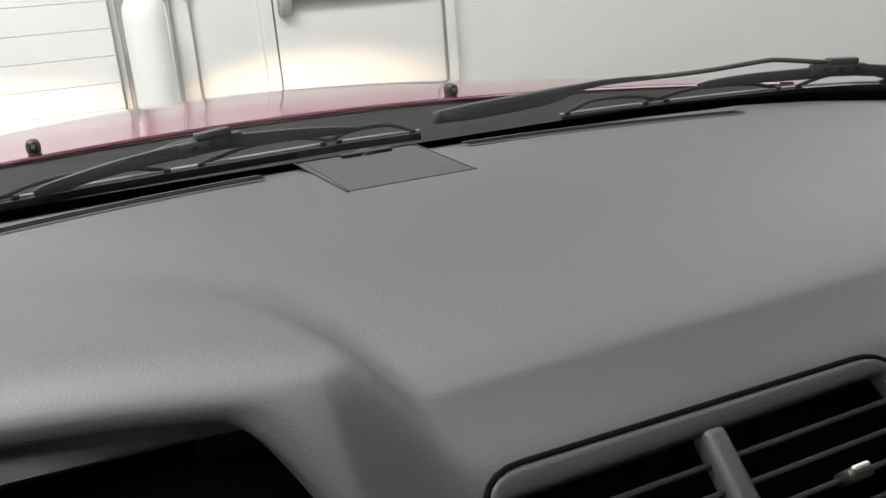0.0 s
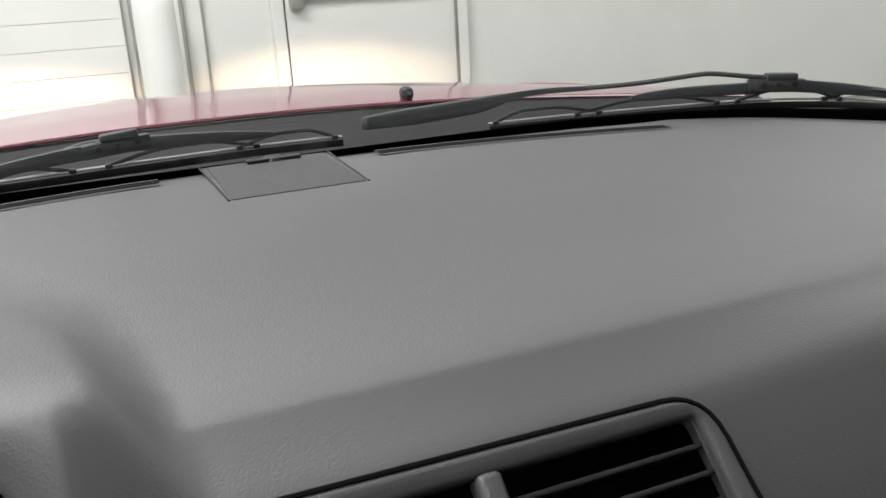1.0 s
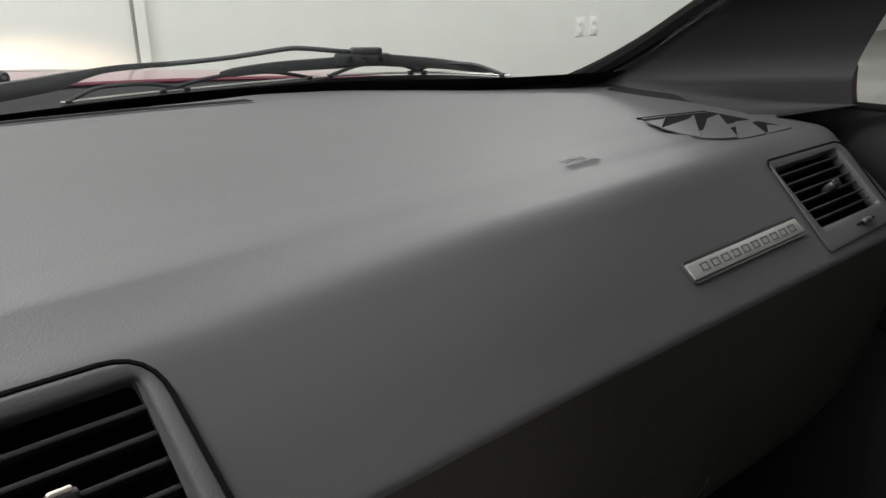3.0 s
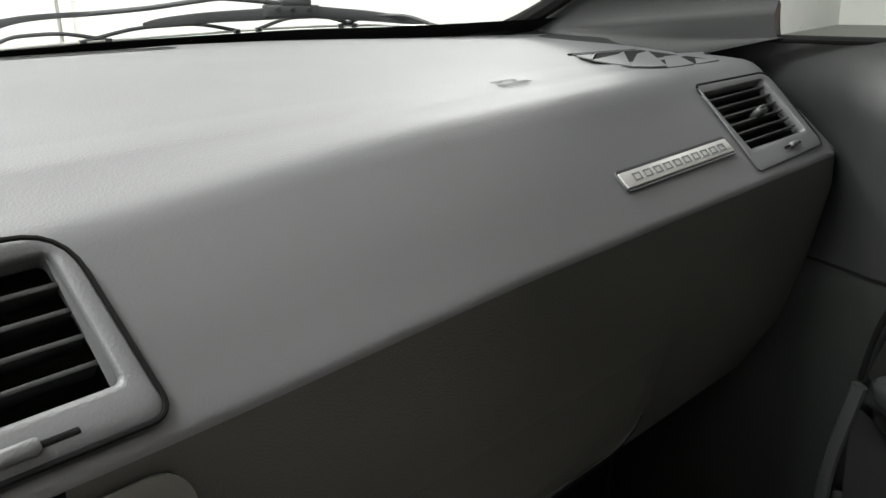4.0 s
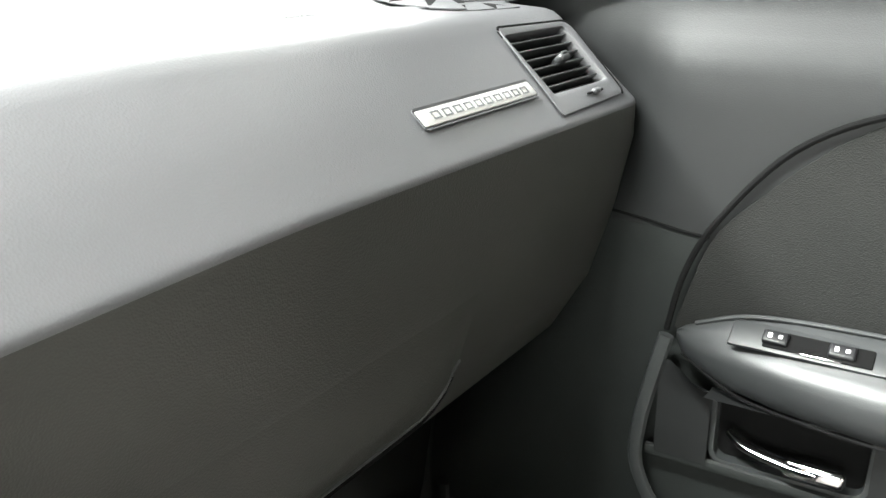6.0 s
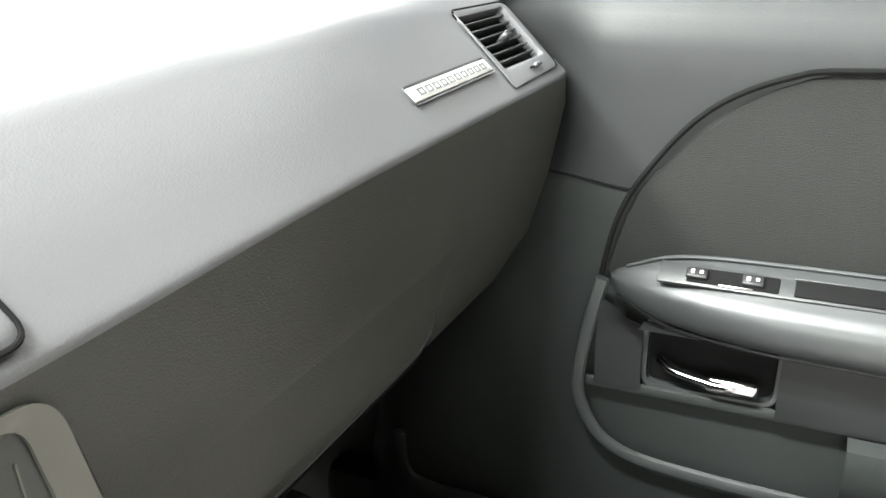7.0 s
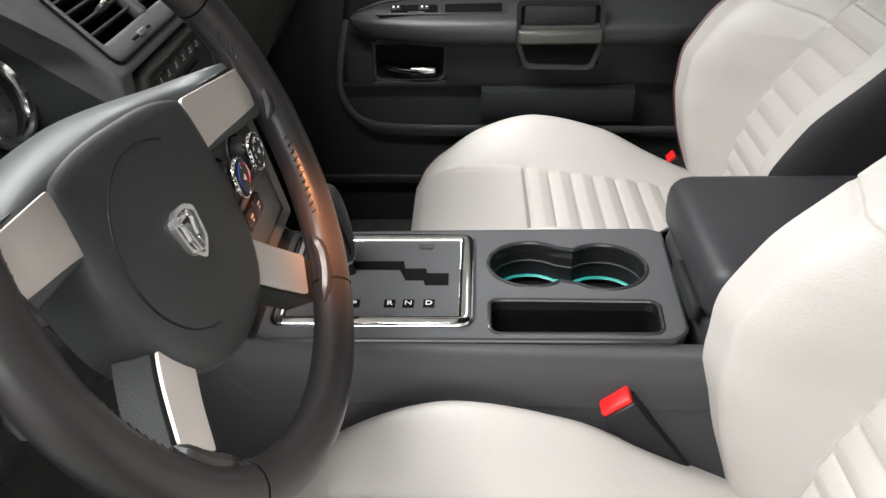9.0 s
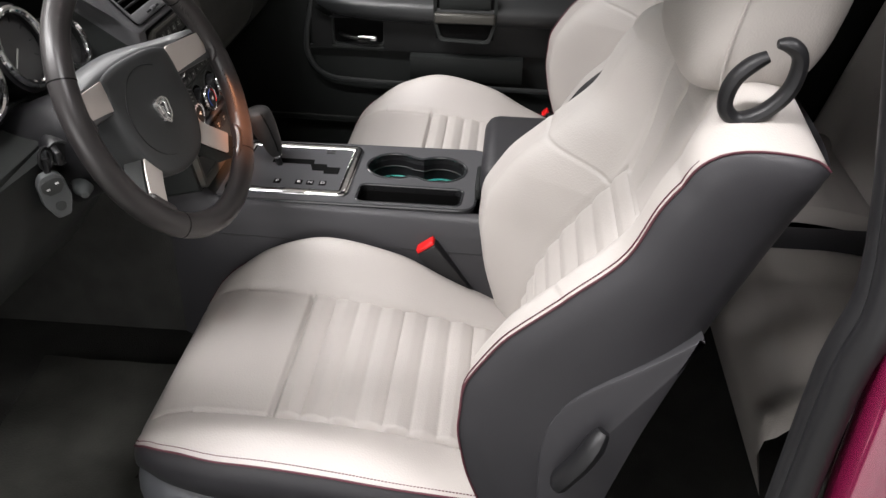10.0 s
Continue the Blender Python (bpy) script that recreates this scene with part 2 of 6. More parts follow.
def rounded(corners, r, n=5):
    """The outline of a polygon with its corners rounded."""
    out = []
    k = len(corners)
    for i in range(k):
        p, a, b = Vector(corners[i]), Vector(corners[i - 1]), Vector(corners[(i + 1) % k])
        ri = r[i] if isinstance(r, (list, tuple)) else r
        u, v = (a - p), (b - p)
        ri = min(ri, u.length * 0.49, v.length * 0.49)
        s, e = p + u.normalized() * ri, p + v.normalized() * ri
        for j in range(n + 1):
            t = j / n
            out.append(s * (1 - t) ** 2 + p * 2 * t * (1 - t) + e * t * t)
    return out


def plate(outline, h, m=None, bevel=0.0, z=0.0):
    """A slab with the given outline, from z to z + h."""
    bm = bmesh.new()
    f = bm.faces.new([bm.verts.new((p[0], p[1], z)) for p in outline])
    r = bmesh.ops.extrude_face_region(bm, geom=[f])
    up = [g for g in r["geom"] if isinstance(g, bmesh.types.BMVert)]
    bmesh.ops.translate(bm, vec=(0, 0, h), verts=up)
    if bevel:
        tops = {v for v in up}
        bmesh.ops.bevel(bm, geom=[e for e in bm.edges if e.verts[0] in tops and e.verts[1] in tops], offset=bevel, segments=2, affect="EDGES", profile=0.5)
    if m:
        bmesh.ops.transform(bm, matrix=m, verts=bm.verts)
    return bm


def rim(outer, inner, h, m=None, z=0.0, drop=0.0):
    """A frame between two outlines of equal count; drop lowers the inner edge."""
    rows = []
    for a, b in ((z, 0), (z + h, 0), (z + h - drop, 1), (z - drop, 1)):
        rows.append([(p[0], p[1], a) for p in (inner if b else outer)])
    bm = grid(rows, close_u=True, close_v=True)
    if m:
        bmesh.ops.transform(bm, matrix=m, verts=bm.verts)
    return bm


def frame_at(origin, xdir, ydir):
    x = Vector(xdir).normalized()
    z = x.cross(Vector(ydir)).normalized()
    y = z.cross(x)
    m = Matrix((x, y, z)).transposed().to_4x4()
    m.translation = origin
    return m


def offset(outline, d):
    cx = sum(p[0] for p in outline) / len(outline)
    cy = sum(p[1] for p in outline) / len(outline)
    out = []
    n = len(outline)
    for i in range(n):
        a, b = Vector(outline[i - 1]), Vector(outline[(i + 1) % n])
        t = (b - a)
        t = Vector((t[0], t[1]))
        if t.length < 1e-9:
            out.append(tuple(outline[i])[:2])
            continue
        nrm = Vector((t[1], -t[0])).normalized()
        p = Vector((outline[i][0], outline[i][1]))
        if nrm.dot(p - Vector((cx, cy))) < 0:
            nrm = -nrm
        out.append(tuple(p + nrm * d))
    return out


# ---- the service bay ----
WALL_Y = 5.4
FLOOR = 0.0


def structure(name, bm, material, label, category, smooth=False):
    return tagged(part(name, bm, material, smooth=smooth), label, category, kind="structure")


structure("floor", box((20, 13, 0.2), (4.5, -0.9, FLOOR - 0.1)), M_CONCRETE, "smooth grey sealed concrete garage floor", "floor")
structure("wall_north", box((20, 0.2, 4.2), (4.5, WALL_Y + 0.1, 2.0)), M_WALL, "white painted wall ahead of the car", "wall")
structure("wall_east", box((0.2, 13, 4.2), (14.6, -0.9, 2.0)), M_WALL, "white painted side wall of the bay", "wall")
structure("wall_west", box((0.2, 13, 4.2), (-5.6, -0.9, 2.0)), M_WALL, "white painted side wall of the bay", "wall")
structure("wall_south", box((20, 0.2, 4.2), (4.5, -7.5, 2.0)), M_WALL, "white painted rear wall of the bay", "wall")
structure("ceiling", box((20.4, 13.4, 0.2), (4.5, -0.9, 4.1)), M_WALL, "white painted garage ceiling", "ceiling")

# overhead door of ribbed white panels
od = thing("overhead_door", "white ribbed sectional overhead door, closed", "garage door", (-1.6, WALL_Y - 0.04, 0), kind="structure")
for k in range(16):
    bm = box((3.4, 0.05, 0.1460), (0, 0, 0.057 + k * 0.148), 0.003)
    part("panel", bm, M_DOORW, od, smooth=False)
part("track", box((0.055, 0.06, 2.3), (1.77, -0.02, 1.15), 0.004), M_GREYM, od, "galvanised steel track")

ex = thing("exit_door", "white enamelled steel exit door with a panic bar", "door", (1.58, WALL_Y, 0), kind="structure")
part("leaf", box((1.10, 0.05, 2.1), (0, -0.03, 1.05), 0.004), M_DOORW, ex, smooth=False)
for sx in (-0.60, 0.60):
    part("jamb", box((0.075, 0.10, 2.2), (sx, -0.02, 1.10), 0.006), M_DOORW, ex, smooth=False)
part("head", box((1.28, 0.10, 0.08), (0, -0.02, 2.24), 0.006), M_DOORW, ex, smooth=False)
bar = part("panic_bar", box((0.98, 0.05, 0.055), (0.03, -0.10, 1.105), 0.012), M_GREYM, ex, "brushed steel push bar")
part("end_cap", box((0.075, 0.085, 0.12), (-0.49, -0.09, 1.06), 0.012), M_GREYM, bar)
part("hinge_strip", box((0.018, 0.02, 2.1), (0.556, -0.062, 1.05), 0.004), M_GREYM, ex)

bollard = thing("bollard", "white painted round-topped steel bollard by the overhead door", "bollard", (0.245, 4.95, 0))
bm = bmesh.new()
prof = [(0.0, 1.185), (0.05, 1.18), (0.085, 1.16), (0.105, 1.12), (0.108, 1.05), (0.108, 0.0)]
rows = [[(r * math.cos(a * math.pi / 16), r * math.sin(a * math.pi / 16), z) for a in range(32)] for r, z in prof]
rows[0] = [(0.001 * math.cos(a * math.pi / 16), 0.001 * math.sin(a * math.pi / 16), 1.185) for a in range(32)]
part("sleeve", grid(rows, close_v=True, cap=True), M_DOORW, bollard)

for px in (0.43, 0.545):
    pipe = thing("conduit", "thin grey steel conduit running up the white wall", "pipe", (px, WALL_Y - 0.03, 0))
    part("tube", sweep([(0, 0, 0.0), (0, 0, 1.5), (0, 0, 3.9)], ring(0.013 if px < 0.5 else 0.008)), M_GREYM, pipe)
    for cz in (0.5, 1.15, 2.0):
        part("clip", box((0.05, 0.035, 0.02), (0, 0.012, cz), 0.004), M_GREYM, pipe)

for ox in (6.43, 6.63):
    pl = thing("wall_outlet", "white wall socket plate on the white wall", "socket", (ox, WALL_Y - 0.004, 0.50), group="wall sockets")
    part("cover", box((0.12, 0.012, 0.17), (0, 0, 0), 0.005), M_WHITE, pl)
    for oz in (-0.04, 0.04):
        part("receptacle", box((0.05, 0.010, 0.045), (0, -0.006, oz), 0.004), M_DOORW, pl)

# ---- car body ----
bd = thing("car_body", "glossy fuchsia coupe body shell around the cabin", "car", (0, 0, 0.0))


def hood_edge(x):
    """Plan line of the bonnet's rear edge."""
    return 1.288 - 0.30 * x * x


def hood_z(x, y):
    s = y - hood_edge(x)
    fall = lerp_table([(0.0, 0.983), (0.05, 0.9865), (0.12, 0.9910), (0.22, 0.9910), (0.38, 0.9790), (0.55, 0.9590), (0.80, 0.920), (1.10, 0.860), (1.40, 0.79), (1.62, 0.72)], s)
    return fall - (0.045 + 0.055 * smooth01(s / 0.35)) * x * x


rows = [[(x, hood_edge(x) + d, hood_z(x, hood_edge(x) + d)) for x in [(-0.80 + 1.6 * i / 48) for i in range(49)]] for d in [0.0, 0.004, 0.010, 0.02, 0.035] + [0.05 + 1.52 * j / 40 for j in range(41)]]
hood = part("hood", thicken(grid(rows), 0.006), M_PAINT, bd, "long fuchsia hood reflecting the bay")
part("edge_fold", sweep([(x, hood_edge(x) + 0.001, hood_z(x, hood_edge(x)) - 0.003) for x in [-0.78 + 1.56 * i / 48 for i in range(49)]], ring(0.0030, 8)), M_PAINT, hood, "folded rear edge of the hood")
for nx in (-0.285, 0.297):
    nz = hood_z(nx, 1.278)
    nozzle = part("washer_nozzle", box((0.0175, 0.026, 0.020), (nx, 1.280, nz + 0.008), 0.0075, None, 4), M_BLACK, hood, "black washer nozzle")
    part("jet", disc(0.003, 0.003, (0, 0, 0), frame_at((nx, 1.2665, nz + 0.010), (1, 0, 0), (0, 0.3, 1)), 12), M_GREYF, nozzle)
for sx in (-1, 1):
    rows = [[(sx * (0.805 + 0.14 * math.sin(a * math.pi / 2 / 8)), y, 0.928 - 0.35 * (1 - math.cos(a * math.pi / 2 / 8)) + lerp_table([(0.5, 0.02), (1.5, 0.0), (2.9, -0.16)], y)) for a in range(9)] for y in [0.55 + 2.3 * j / 20 for j in range(21)]]
    part("fender", thicken(grid(rows), 0.02), M_PAINT, bd)


def glass_y(x):
    return lerp_table([(0.0, 0.885), (0.3, 0.872), (0.47, 0.81), (0.6, 0.68), (0.72, 0.60)], abs(x))


def shield(x, s):
    """The windscreen's surface: x across, s from base (0) to header (1)."""
    w = 1 - 0.08 * s
    y0, y1 = glass_y(x), -0.02 - 0.10 * (x / 0.7) ** 2
    return (x * w, y0 + (y1 - y0) * s, 0.992 + 0.37 * s + 0.03 * math.sin(math.pi * s))


XS = [-0.72 + 1.44 * i / 48 for i in range(49)]
ws = part("windscreen", thicken(grid([[shield(x, j / 12) for x in XS] for j in range(13)]), 0.005), M_GLASS, bd, "clear raked windscreen")
ws.visible_shadow = False
# black rubber edge along the base of the windscreen
part("base_seal", grid([[Vector(shield(x, s)) + Vector((0, -0.003, -0.005)) for s in (-0.03, 0.0, 0.015, 0.03 + 0.02 * abs(x))] for x in XS]), M_VOID, ws, "black printed band along the glass base")
# plastic cowl between hood and glass, its front lip rising to the hood
rows = [[(x, glass_y(x) + 0.01 + (hood_edge(x) - 0.006 - glass_y(x)) * j / 8, 0.968 - 0.014 * math.sin(math.pi * j / 8) - 0.022 * (x / 0.75) ** 2 + 0.008 * smooth01((j - 6.5) / 1.5)) for x in [-0.80 + 1.6 * i / 40 for i in range(41)]] for j in range(9)]
part("cowl", thicken(grid(rows), 0.01), M_COWL, bd, "black plastic cowl below the windscreen")

# roof and pillars
rows = [[(x * (1 - 0.06 * abs(j / 10 - 0.4)), 0.0 - 1.35 * j / 10, 1.385 + 0.03 * math.sin(math.pi * j / 10) - 0.05 * (x / 0.62) ** 2) for x in [-0.62 + 1.24 * i / 16 for i in range(17)]] for j in range(11)]
roof = part("roof", thicken(grid(rows), 0.03), M_PAINT, bd, "fuchsia roof over the cabin")
PIL = spline([(0.600, 0.665, 0.980), (0.655, 0.628, 0.985), (0.700, 0.600, 1.000), (0.720, 0.547, 1.031), (0.722, 0.487, 1.068), (0.716, 0.420, 1.106), (0.695, 0.28, 1.19), (0.650, 0.0, 1.345)], 36)
for sx in (-1, 1):
    # front pillar: wide at its foot, leaning back to the roof
    rows = []
    for k, p in enumerate(PIL):
        a = Vector((sx * p.x, p.y, p.z))
        back = max(0.085, p.y - lerp_table([(0.98, 0.336), (1.02, 0.343), (1.06, 0.330), (1.12, 0.285), (1.20, 0.17), (1.35, -0.09)], p.z))
        ox = sx * (0.745 - p.x) if p.z < 1.01 else sx * 0.028
        sill = 0.9915 - p.z if p.z < 1.01 else 0.0  # the foot's rear edge ends on the door's sill
        rows.append([a + Vector((0, 0, -0.014)), a + Vector((sx * 0.004, -0.02, -0.012)), a + Vector((0.35 * ox, -0.33 * back, -0.012)), a + Vector((0.7 * ox, -0.66 * back, -0.006 if p.z > 1.01 else -0.014)), a + Vector((ox, -back, sill)),
                     a + Vector((ox + sx * 0.06, -back * 0.9, max(0.012, sill + 0.004))), a + Vector((sx * 0.07, 0.0, 0.012)), a + Vector((sx * 0.01, 0.012, 0.0))])
    part("front_pillar", grid(rows, close_v=True, cap=True), M_PILLAR_SHADED, bd, "plastic windscreen pillar trim, dark grey to hold its shade", angle=60)
    part("pillar_seal", sweep([Vector((sx * p.x, p.y, p.z)) + Vector((sx * -0.004, 0.004, 0.002)) for p in PIL], ring(0.009, 8)), M_VOID, bd, "black windscreen edge seal")
# ---- dashboard ----
dash = thing("dashboard", "slate-grey grained vinyl dashboard below the windscreen", "dashboard", (0, 0, 0.0))
DASH = [(0.80, 1.000), (0.70, 1.000), (0.66, 0.9996), (0.63, 0.9992), (0.60, 0.9985), (0.57, 0.9970), (0.54, 0.9951), (0.50, 0.992), (0.47, 0.9895), (0.436, 0.9862), (0.429, 0.9846), (0.402, 0.9828), (0.397, 0.9808), (0.380, 0.9795), (0.362, 0.9778), (0.3535, 0.9755), (0.347, 0.9715), (0.340, 0.965), (0.330, 0.955),
        (0.315, 0.941), (0.305, 0.931), (0.295, 0.921), (0.280, 0.906), (0.2766, 0.9030), (0.2752, 0.9010), (0.2750, 0.8985), (0.275, 0.870), (0.290, 0.800), (0.310, 0.735), (0.345, 0.675), (0.40, 0.63), (0.52, 0.60)]


def end_curl(a):
    """How far the pad's end has curled forward beside the door."""
    e = max(0.0, min(1.0, (a - 0.714) / 0.056))
    return 0.056 * (1 - math.sqrt(max(0.0, 1 - e * e)))


def dash_row(x):
    a = abs(x)
    g = glass_y(x) - 0.008
    out = [Vector((x, g, 0.987)), Vector((x, g - 0.015, 0.9935 - 0.006 * (a / 0.7) ** 2))]
    dip = 0.0155 * (1 - smooth01((a - 0.09) / 0.24))
    for y, z in DASH:
        if y > g - 0.03:
            y = g - 0.03
        dz = -0.008 * (a / 0.7) ** 2 if y > 0.42 else -0.004 * (a / 0.7) ** 2
        # the end of the pad curls forward and down beside the door
        k = smooth01((0.405 - y) / 0.05) if z > 0.85 else max(0.0, (z - 0.62) / 0.24)
        curl = end_curl(a - 0.008 * smooth01((0.95 - z) / 0.06))
        yy = y + curl * smooth01((0.43 - y) / 0.05) + 0.705 * dip * k
        out.append(Vector((x, yy, z + dz - 0.35 * curl * smooth01((z - 0.93) / 0.03) - 0.71 * dip * k)))
    return out


xs = [-0.74 + 0.01 * i for i in range(149)]
xs = [-0.7680, -0.762, -0.752] + xs + [0.7480, 0.7540, 0.7590, 0.7630, 0.7665, 0.7690]
fine = [dash_row(x) for x in xs]


def vent_hole(p):
    """Where the air ducts pass through the pad."""
    v = (p.y - 0.2745) * 0.7043 + (p.z - 0.9005) * 0.7099
    return 0.026 < v < 0.091 and ((-0.12 < p.x < 0.094 and v > 0.030) or (0.598 < p.x < 0.708 and v < 0.0845))


# upper pad and lower panel share the knee line
K = 2 + 25
pad = part("pad", grid([r[:K + 1] for r in fine if r[0].x > -0.1251], hole=vent_hole), M_DASH, dash, "grained slate vinyl upper pad", angle=50)
part("pad", grid([r[:K + 1] for r in fine if r[0].x < -0.6190]), M_DASH, dash, "grained slate vinyl upper pad", angle=50)
# passenger side takes the copy with bounced light in its colour
low = part("lower_panel", grid([[r[K]] + r[K + 1:] for r in fine if r[0].x > 0.055]), M_LOWER_LIT, dash, "darker lower panel above the footwell", angle=50)
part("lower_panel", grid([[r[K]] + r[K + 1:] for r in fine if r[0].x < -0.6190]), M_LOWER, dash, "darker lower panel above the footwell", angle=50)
for sx in (-1, 1):
    r = dash_row(sx * 0.7690)
    bm = bmesh.new()
    bm.faces.new([bm.verts.new(p) for p in r])
    part("end_cap", bm, M_LOWER, dash)

# glove box lid: a shallow raised panel on the lower dashboard
gb = thing("glove_box", "dark moulded glove box lid in the lower dashboard", "glove box", (0, 0, 0))


def low_at(x, z):
    r = dash_row(x)[K:]
    for p, q in zip(r, r[1:]):
        if p.z >= z >= q.z:
            return p.lerp(q, (p.z - z) / max(1e-6, p.z - q.z))
    return r[-1]


rows = []
for j in range(17):
    z = 0.812 - 0.100 * j / 16
    row = []
    for i in range(33):
        t = i / 32
        x = 0.160 + 0.330 * t
        bulge = 0.0085 * smooth01(j / 15) ** 1.3 * smooth01((1 - t) / 0.10) * smooth01(t / 0.06)
        row.append(low_at(x, z + 0.030 * smooth01((x - 0.445) / 0.045) * (j / 16)) + Vector((0, 0.0010 - bulge - 0.0022 * smooth01(j / 7), 0)))
    rows.append(row)
edge = rows[-1]
rows.append([p + Vector((0, 0.010, -0.002)) for p in edge])
part("lid", grid(rows), M_LOWER_LIT, gb, "smooth lid with a rolled lower lip", angle=60)
part("gap", sweep([p + Vector((0, 0.001, -0.0035)) for p in edge[1:-1]], ring(0.0028, 6, 0.0020)), M_VOID, gb, "dark joint below the lip")
# paler bead puts the light along the lip into its colour
part("lip", sweep([p + Vector((0, -0.0004, 0.0006)) for p in edge[1:]], ring(0.0016, 8)), M_BEZEL, gb, "lower lip bead, lightened for its lit edge")

# the face on which vents and badge sit
FACE_UP = Vector((0, 0.0635, 0.064)).normalized()


def on_face(x, v):
    """A frame on the pad's rear face, v metres up from the vents' lower edge."""
    o = Vector((x, 0.2745, 0.9005)) + FACE_UP * v
    return frame_at(o, (1, 0, 0), FACE_UP)


def curled(bm):
    """Lets a piece follow the pad where it curls forward at its end."""
    for v in bm.verts:
        c = end_curl(abs(v.co.x))
        v.co.y += c
        v.co.z -= 0.35 * c * smooth01((v.co.z - 0.93) / 0.03)
    return bm


def vent(name, corners, slats, x_open, knob_x, label, dividers=(), back=0.0):
    """An air vent: bezel, dark box, slats, thumb tab and slider; corners in the face's own plane."""
    v = thing(name, label, "air vent", (0, 0, 0))
    m = on_face(0, 0) @ pose(0, 0, -back if back else -0.0006)
    oc = rounded(corners, [0.012, 0.009, 0.022, 0.020] if back else [0.004, 0.010, 0.014, 0.004], 6)
    cx = sum(c[0] for c in corners) / 4
    loop = offset(oc, 0.0014)
    part("gap", curled(sweep([m @ Vector((p[0], p[1], 0.0020 if back else 0.0008)) for p in (loop if back else loop[9:26])], ring(0.0013 if back else 0.0010, 6, 0.0012 if back else 0.0008), closed=bool(back), up=m.col[2].xyz)), M_VOID, v, "black joint round the bezel")
    low_, top = (0.0290, 0.0920) if back else (0.0255, 0.0838)
    op = [(x_open[0] + (0.0 if back else 0.006), low_), (x_open[1], low_), (x_open[1] - 0.003, top), (x_open[0], top)]
    oi = rounded(op, 0.004, 6)
    # the bezel rolls over from its outer joint and falls into the opening
    flat = 1.0 if back else 0.35
    steps = ((0.0, 0.0), (0.0, 0.0022 * flat), (0.10, 0.0030 * flat), (0.30, 0.0030 * flat), (0.80, 0.0022 * flat), (0.94, 0.0014 * flat), (1.0, -0.0006), (1.0, -0.010))
    bm = grid([[(p[0] + (q[0] - p[0]) * f, p[1] + (q[1] - p[1]) * f, h) for p, q in zip(oc, oi)] for f, h in steps], close_v=True)
    bmesh.ops.transform(bm, matrix=m, verts=bm.verts)
    part("bezel", curled(bm), M_DASH, v, "satin slate bezel", angle=50)
    part("ledge", box((x_open[1] - x_open[0] - 0.008, 0.0055, 0.006), ((x_open[0] + x_open[1]) / 2 + 0.001, low_, -0.0005 if back else -0.0025), 0.002, m @ pose(0, 0, 0, -8)), M_DASH, v, "lit lower edge of the opening")
    # duct walls carry their shade as near-black colour
    part("duct", grid([[(p[0], p[1], 0.002) for p in oi], [(p[0], p[1], -0.04) for p in oi], [(p[0] * 0.5 + sum(q[0] for q in oi) / len(oi) * 0.5, p[1] * 0.2 + 0.045, -0.041) for p in oi]], close_v=True, cap=False), M_VOID, v, "duct behind the slats, near-black for the shade inside")
    v.children[-1].data.transform(m)
    edges = [x_open[0]] + list(dividers) + [x_open[1]]
    for k in range(slats):
        y = (0.0415 + 0.0125 * k) if back else (0.0340 + 0.0087 * k)
        bm = box((x_open[1] - x_open[0] - 0.004, 0.0026 if back else 0.0017, 0.012), ((x_open[0] + x_open[1]) / 2 - 0.001, y, -0.0085), 0.0008)
        bmesh.ops.transform(bm, matrix=m, verts=bm.verts)
        part("slat", bm, M_SLAT, v)
    for d in dividers:
        part("divider", box((0.0125, 0.066, 0.014), (d, 0.0605, -0.004), 0.004, m, 3), M_DASH, v)
    for kx in knob_x:
        tab = box((0.015, 0.0065, 0.014), (kx, 0.054, -0.002), 0.0030, m, 3)
        tb = part("tab", tab, M_SLAT, v, "thumb tab with a bright tip")
        part("tip", box((0.010, 0.0026, 0.0026), (kx, 0.0562, 0.0045), 0.0012, m, 3), M_SILVER if back else M_BEZEL, tb)
    for sxx in knob_x:
        part("slider_track", box((0.046 if back else 0.030, 0.003 if back else 0.002, 0.002), (sxx + 0.004, 0.0165, 0.0026), 0.0008, m), M_VOID, v)
        part("slider", box((0.017 if back else 0.012, 0.0065 if back else 0.0045, 0.005), (sxx + 0.004, 0.0165, 0.0036), 0.0020, m, 3), M_DASH, v)
    return v


vent("center_vent", [(-0.130, 0.010), (0.105, 0.010), (0.0985, 0.1000), (-0.1255, 0.1030)], 4, (-0.119, 0.094), (-0.062, 0.045), "twin slatted centre air vent in the dashboard", (-0.014,), 0.0145)
vent("side_vent", [(0.594, 0.0065), (0.716, 0.0085), (0.719, 0.0880), (0.5975, 0.0905)], 6, (0.5995, 0.7075), (0.660,), "slatted air vent at the dashboard's end")

# badge: bright bar with dark raised marks in place of lettering
bg = thing("badge", "bright metal nameplate bar with dark raised marks on the dashboard", "nameplate", (0, 0, 0))
m = on_face(0, 0)
BP = rounded([(0.4345, 0.0285), (0.5800, 0.0290), (0.5785, 0.0410), (0.4335, 0.0405)], 0.0014)
part("seat", rim(offset(BP, 0.0022), offset(BP, 0.0006), 0.0010, m, z=0.0, drop=0.0008), M_DASH, bg, "moulded edge round the bar")
part("plate", plate(BP, 0.0014, m, 0.0006), M_BADGE, bg)
